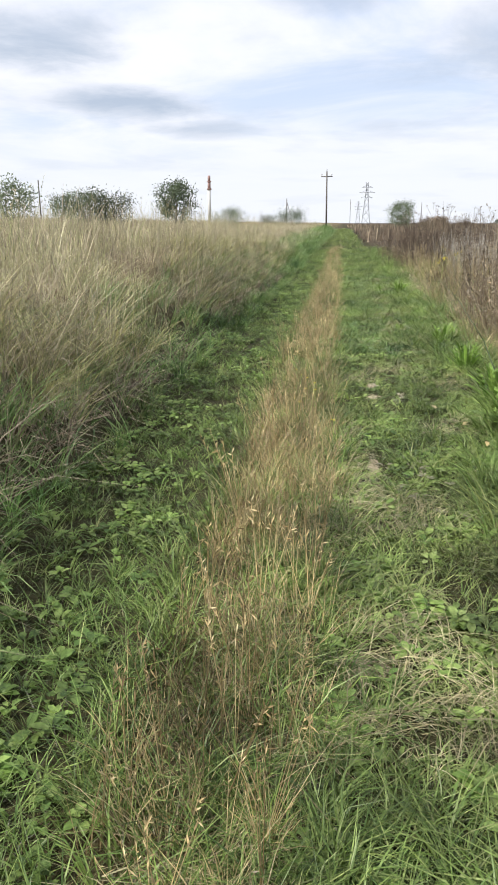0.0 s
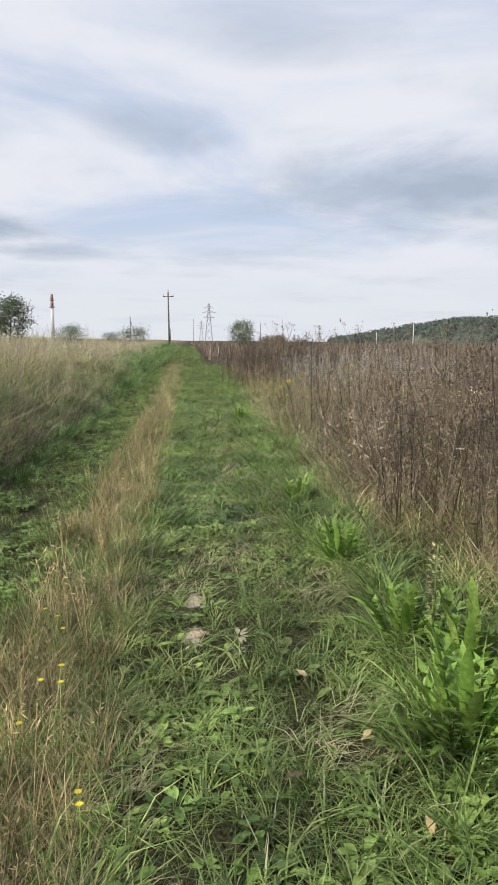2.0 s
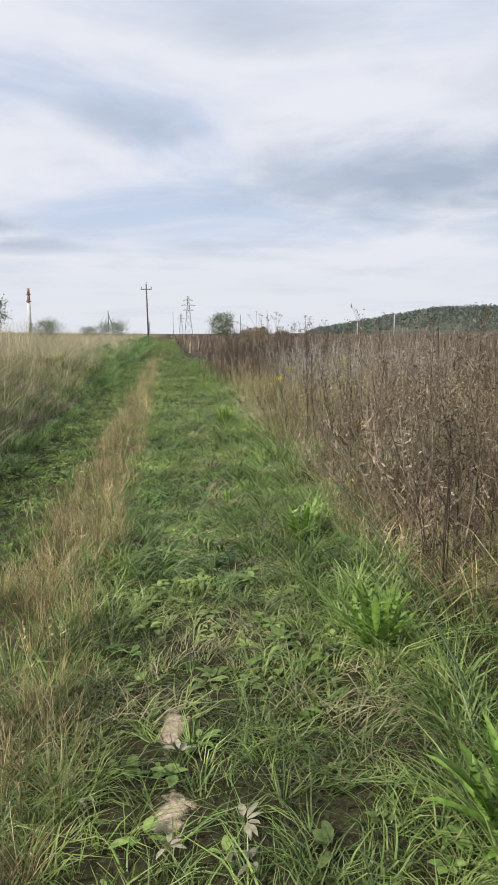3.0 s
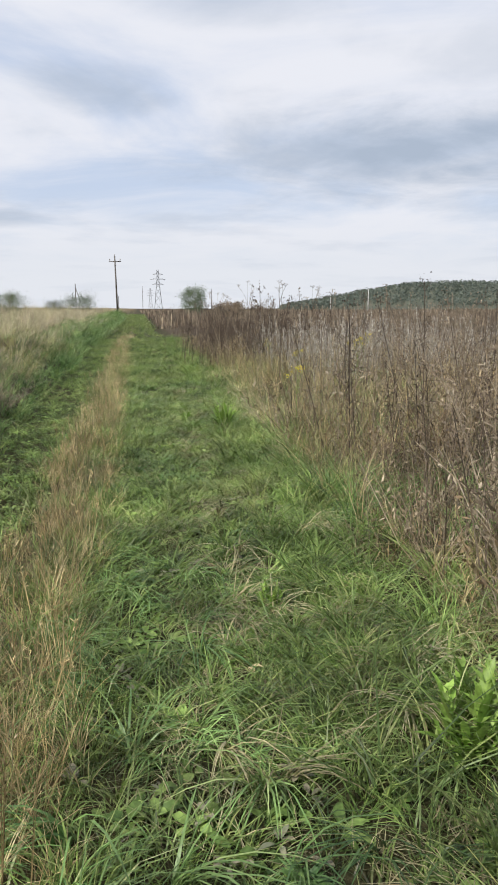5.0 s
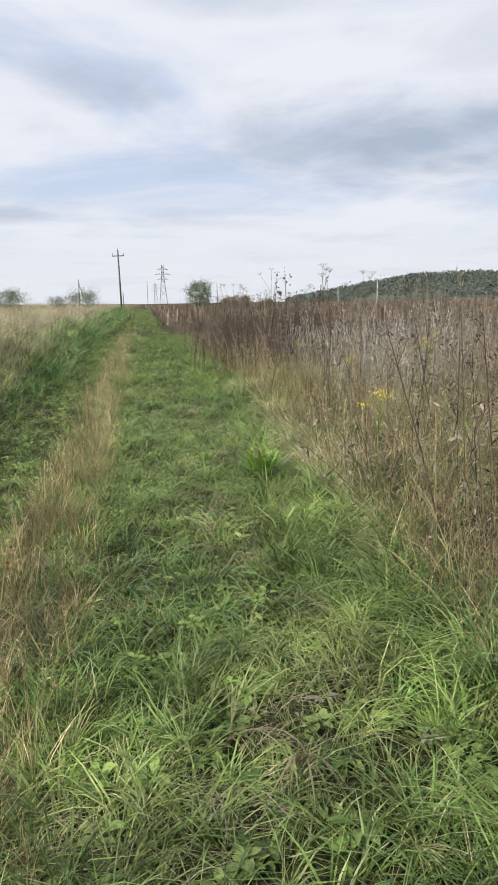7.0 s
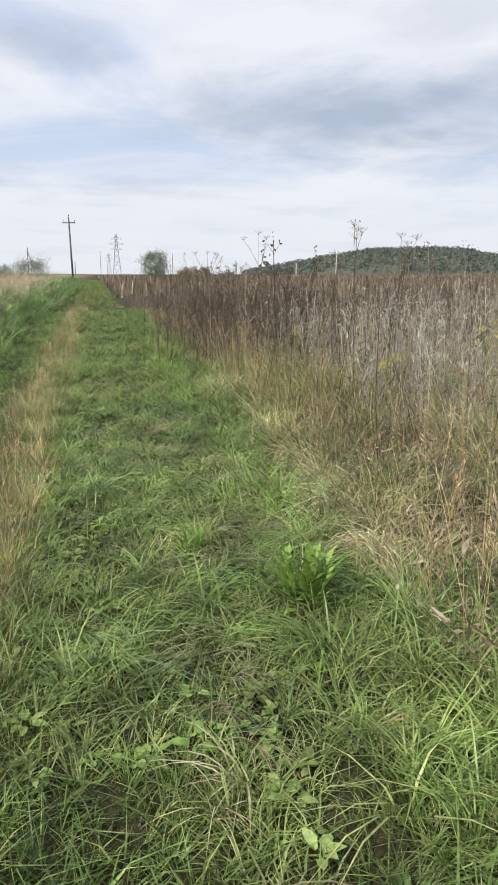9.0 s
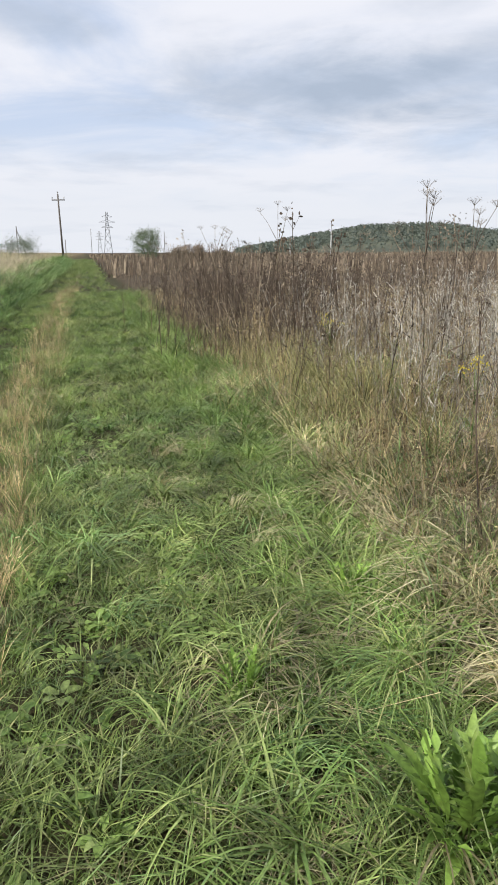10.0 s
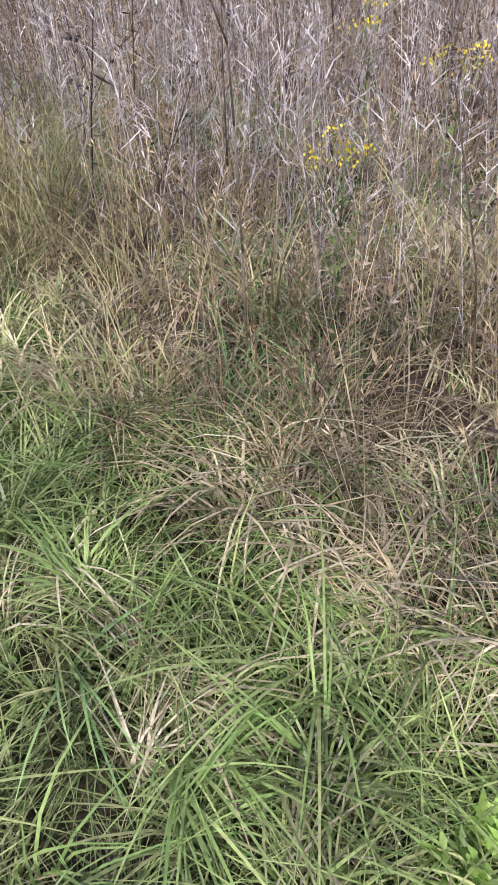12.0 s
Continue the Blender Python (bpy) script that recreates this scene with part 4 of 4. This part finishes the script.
def yellow_plant(x, y, top):
    t = empty_at("yellow_flower_plant", x, y, "yellow flower cluster on a green stalk", "flower", "yellow flowers among the weeds")
    h = top - t.location.z
    ends = [np.array([rng.normal(0, 0.07), rng.normal(0, 0.07), h * rng.uniform(0.86, 1)]) for _ in range(6)]
    part("stem", tubes([((0, 0, 0), (0, 0, h * 0.65), 0.005, 0.003)] + [((0, 0, h * 0.62), e, 0.002, 0.0015) for e in ends], 5), LEAF, t)
    n = 18
    z, a = U(0.15, 0.75, n) * h, U(0, 6.283, n)
    part("foliage", leaves(np.stack([z * 0, z * 0, z], 1), np.stack([np.cos(a), np.sin(a), U(0.1, 0.8, n)], 1), U(0.06, 0.12, n), 0.02), LEAF, t)
    for e in ends:
        P = e + rng.normal(0, 1, (15, 3)) * (0.022, 0.022, 0.014)
        part("flower_head", flakes(P, rng.normal(0, 1, (15, 3)) + (0, 0, 1), 0.016, 0.011), PETAL, t, "bright yellow blossom cluster")


def small_flower(x, y, h):
    t = empty_at("yellow_meadow_flower", x, y, "small yellow meadow flower in dry grass", "flower", "small yellow flowers on the strip")
    e = np.array([rng.normal(0, 0.03), rng.normal(0, 0.03), h])
    part("stem", tubes([((0, 0, 0), e, 0.002, 0.0015)], 4), LEAF, t)
    n = 11
    a = np.arange(n) * 6.283 / n
    part("blossom", leaves(np.tile(e, (n, 1)), np.stack([np.cos(a), np.sin(a), a * 0 + 0.25], 1), 0.014, 0.006), PETAL, t, "open ring of yellow petals")


def leafy_plant(x, y, h, n=22, label="bright green leafy plant with long upright toothed leaves"):
    """A dock-like plant: long upright leaves on short stalks, the outer ones arching out."""
    t = empty_at("leafy_plant", x, y, label, "plant", "leafy plants at the track edge")
    for k in range(n):
        a = k * 2.4 + rng.normal(0, 0.25)
        f = k / n
        l = h * rng.uniform(0.55, 0.85) * (1.05 - 0.35 * f)
        out = 0.12 + 0.55 * f + rng.normal(0, 0.08)
        D = np.array([[math.cos(a) * out, math.sin(a) * out, 1.0]])
        root = np.array([[math.cos(a) * 0.03, math.sin(a) * 0.03, 0.0]])
        low = root + D / np.linalg.norm(D) * h * 0.25 * (1.3 - f)
        geo = [tubes([(root[0], low[0], 0.004, 0.003)], 3), ovals(low, D, l, l * rng.uniform(0.13, 0.20), 0.1 + 0.5 * f)]
        for side in (-1, 1):
            m = 4
            g = np.linspace(0.15, 0.7, m)[:, None]
            d = D / np.linalg.norm(D)
            s_ = np.array([[-math.sin(a), math.cos(a), 0.1]]) * side
            geo.append(leaves(low + d * l * g * 0.95, s_ + d * 0.9 + rng.normal(0, 0.1, (m, 3)), l * 0.26, l * 0.10))
        part("leaf", join(geo), BIGLEAF, t)


_blade_shapes = {}


def tussock(x, y, h, mat, label):
    """A tussock of single arching blades, all from one root."""
    t = empty_at("grass_tussock", x, y, label, "grass", "grass tussocks at the track edge")
    if mat.name not in _blade_shapes:
        _blade_shapes[mat.name] = [make_mesh("blade", *blades(np.zeros((1, 3)), 1.0, rng.uniform(0.014, 0.026), rng.uniform(0.5, 1.15), 0.0, 7, rng.uniform(0.5, 1.05), np.array([rng.uniform(1.1, 2.0)])), mat) for _ in range(12)]
    sway = rng.uniform(0, 6.283)
    for k in range(44):
        ob = new("blade", _blade_shapes[mat.name][k % 12])
        ob.parent = t
        a, l = rng.uniform(0, 6.283), h * rng.uniform(0.6, 1.15)
        ob.location = (math.cos(a) * 0.07 * rng.random(), math.sin(a) * 0.07 * rng.random(), -0.01)
        ob.rotation_euler = (0, 0, a * 0.3 + sway + rng.normal(0, 0.5))
        ob.scale = (l, l, l)


def flower_spike(x, y, h):
    t = empty_at("flower_spike", x, y, "upright pale yellow flower spike by the weeds", "flower")
    part("stem", tubes([((0, 0, 0), (0.01, 0, h), 0.006, 0.004)], 6), LEAF, t)
    n = 80
    z, a = U(0.45, 1.0, n) * h, U(0, 6.283, n)
    part("flower_head", leaves(np.stack([np.cos(a) * 0.012, np.sin(a) * 0.012, z], 1), np.stack([np.cos(a), np.sin(a), U(0, 0.9, n)], 1), 0.028, 0.016), GOLD, t, "dense yellowing spike")
    m = 12
    z, a = U(0.02, 0.4, m) * h, U(0, 6.283, m)
    part("foliage", leaves(np.stack([z * 0, z * 0, z], 1), np.stack([np.cos(a), np.sin(a), U(0.1, 0.6, m)], 1), 0.13, 0.035), BIGLEAF, t)


def leaning_stalk():
    t = empty_at("leaning_stalk", 1.29, 6.45, "long dark green stalk leaning over the track edge", "plant")
    p = [np.array(v) for v in ((0, 0, 0), (-0.16, 0.35, 0.42), (-0.36, 0.8, 0.74), (-0.52, 1.15, 0.9))]
    part("stem", tubes([(p[i], p[i + 1], 0.006 - i * 0.0015, 0.0045 - i * 0.0015) for i in range(3)], 5), STALK, t)
    n = 12
    f = U(0.2, 1, n)
    q = p[0] * (1 - f)[:, None] + p[3] * f[:, None] + np.stack([f * 0, f * 0, 0.12 * np.sin(f * 3.14)], 1)
    part("foliage", leaves(q, rng.normal(0, 1, (n, 3)), 0.05, 0.012), STALK, t)


def rosette(x, y, r):
    t = empty_at("dark_rosette", x, y, "low dark green thistle rosette in the track", "plant")
    n = 30
    a = U(0, 6.283, n)
    part("foliage", leaves(np.zeros((n, 3)) + (0, 0, 0.02), np.stack([np.cos(a), np.sin(a), U(0.2, 1.2, n)], 1), U(r * 0.7, r * 1.2, n), r * 0.2), DEEP, t)


def fallen_leaf(x, y, turn):
    t = empty_at("fallen_leaf", x, y, "dry curled fallen leaf lying on grass", "leaf", "fallen leaves on the track")
    t.location.z += 0.07
    part("blade", leaves(np.array([[0, 0, 0], [0.01, 0.0, 0.004]]), np.array([[math.cos(turn), math.sin(turn), 0.15], [math.cos(turn + 0.5), math.sin(turn + 0.5), 0.35]]), 0.065, 0.03), STRAW, t)


hill()
pylon(0.0, 520, 28.0)
pylon(-9.5, 900, 26.0)
utility_pole(-6.0, 115, 8.4, -1.0)
mast(-62.0, 292, 17.5)
braced_pole(*polar(-6.05, 160), 5.6)
for a_, r_, h_ in ((15.95, 190, 6.0), (13.2, 230, 4.6), (27.9, 200, 7.0)):
    lamp_post(*polar(a_, r_), h_)
for a_, r_, h_ in ((-24.6, 130, 6.5), (-22.9, 150, 5.0), (-3.0, 260, 5.0), (-1.2, 420, 14), (4.1, 300, 9)):
    t_ = empty_at("wooden_post", *polar(a_, r_), "plain distant wooden post", "post", "distant posts")
    part("post", tubes([((0, 0, -0.3), (0, 0, h_), 0.13, 0.1)], 6), TARWOOD, t_)
tree("tree", *polar(-14.6, 77), 5.4, 4.2, "small rounded tree with thin grey-green foliage", bare_to=0.12)
tree("round_bush", *polar(2.68, 150), 5.4, 5.6, "round dark green bush on the field horizon", bare_to=0.08, category="bush")
for a_, r_, h_, w_ in ((-27.0, 85, 5.3, 6.0), (-22.6, 88, 4.2, 5.0), (-21.0, 85, 4.5, 6.0), (-19.3, 84, 4.0, 5.0), (-10.4, 95, 2.9, 4.0), (-5.7, 120, 3.1, 5.5), (-7.4, 120, 2.3, 3.0),
                       (4.4, 95, 1.9, 2.4), (5.7, 85, 2.1, 2.0), (7.3, 90, 1.8, 2.2), (5.1, 120, 2.4, 2.6)):
    tree("shrub", *polar(a_, r_), h_, w_, "low dark shrub on the field horizon", WEED if a_ > 4 else TREELEAF, bare_to=0.05, density=0.6, category="shrub", size=0.32)
tree("sapling", *polar(33.0, 70), 5.6, 2.2, "thin young tree beyond the weeds", density=0.35)
for a_, r_, h_, w_ in ((38.2, 62, 10.5, 5.0), (40.8, 66, 12.0, 5.5), (44.0, 60, 11.0, 5.0), (36.2, 75, 7.0, 4.0), (48.5, 70, 12.0, 6.0)):
    tree("field_tree", *polar(a_, r_), h_, w_, "leafy tree standing beyond the weed field", bare_to=0.12, density=0.8)

for x_, y_, z_, n_, m_ in ((2.0, 18.63, 1.93, 6, WEED), (1.96, 22.93, 2.08, 4, WEED), (2.67, 19.4, 1.87, 5, WEED), (1.5, 24.5, 1.85, 5, WEED),
                           (1.9, 26.5, 1.8, 4, WEED), (3.6, 24.6, 1.75, 4, WEED), (1.45, 25.2, 1.62, 6, WEED_DARK), (1.85, 25.8, 1.6, 6, WEED_DARK), (2.4, 27.5, 1.7, 5, WEED_DARK)):
    umbel_plant(x_, y_, z_, m_, n_)
for x_, y_, z_ in ((1.55, 14.9, 0.85), (2.26, 18.4, 0.82), (2.3, 21.7, 0.85), (3.3, 18.6, 1.0), (3.6, 19.3, 1.05)):
    yellow_plant(x_, y_, z_)
for x_, y_, h_ in ((-0.44, 5.8, 0.3), (-0.38, 5.7, 0.27), (-0.5, 5.85, 0.25), (-0.36, 5.15, 0.34), (-0.31, 5.1, 0.3), (-0.4, 5.2, 0.3), (-0.15, 4.6, 0.22), (-0.42, 5.0, 0.24), (-0.2, 4.7, 0.2)):
    small_flower(x_, y_, h_)
for x_, y_, h_ in ((1.13, 5.9, 0.42), (1.10, 5.05, 0.46), (1.28, 5.5, 0.45), (1.2, 4.4, 0.4), (0.78, 15.6, 0.37), (1.0, 9.05, 0.30), (1.12, 9.2, 0.26), (0.95, 17.0, 0.20),
                   (1.05, 7.2, 0.33), (0.55, 10.35, 0.15), (0.35, 16.4, 0.16)):
    leafy_plant(x_, y_, h_)
for x_, y_, h_ in ((0.92, 16.9, 0.42), (0.72, 17.55, 0.40), (1.05, 17.5, 0.46), (0.86, 18.1, 0.42), (0.75, 15.2, 0.38), (1.02, 14.1, 0.44), (1.2, 12.6, 0.46), (0.95, 11.6, 0.36), (1.1, 13.2, 0.4), (0.95, 16.3, 0.4), (1.25, 17.1, 0.42), (0.55, 16.2, 0.28)):
    tussock(x_, y_, h_, LUSH, "arching bright green grass tussock")
for x_, y_, h_ in ((1.5, 18.0, 0.36), (1.7, 17.4, 0.34), (1.35, 18.6, 0.36), (1.55, 16.6, 0.34), (1.9, 18.2, 0.38), (1.75, 18.9, 0.4), (1.3, 17.7, 0.3)):
    tussock(x_, y_, h_, STRAW, "arching dry straw-coloured grass tussock")
flower_spike(1.17, 5.63, 0.62)
leaning_stalk()
rosette(0.36, 8.6, 0.09)
for x_, y_, a_ in ((0.75, 5.1, 0.3), (0.62, 5.6, 2.0), (0.5, 4.95, 4.0), (0.85, 4.6, 1.2), (0.35, 9.7, 5.0), (0.3, 10.9, 2.2)):
    fallen_leaf(x_, y_, a_)

track_grass()
strip_grass()
bank_grass()
weed_field()
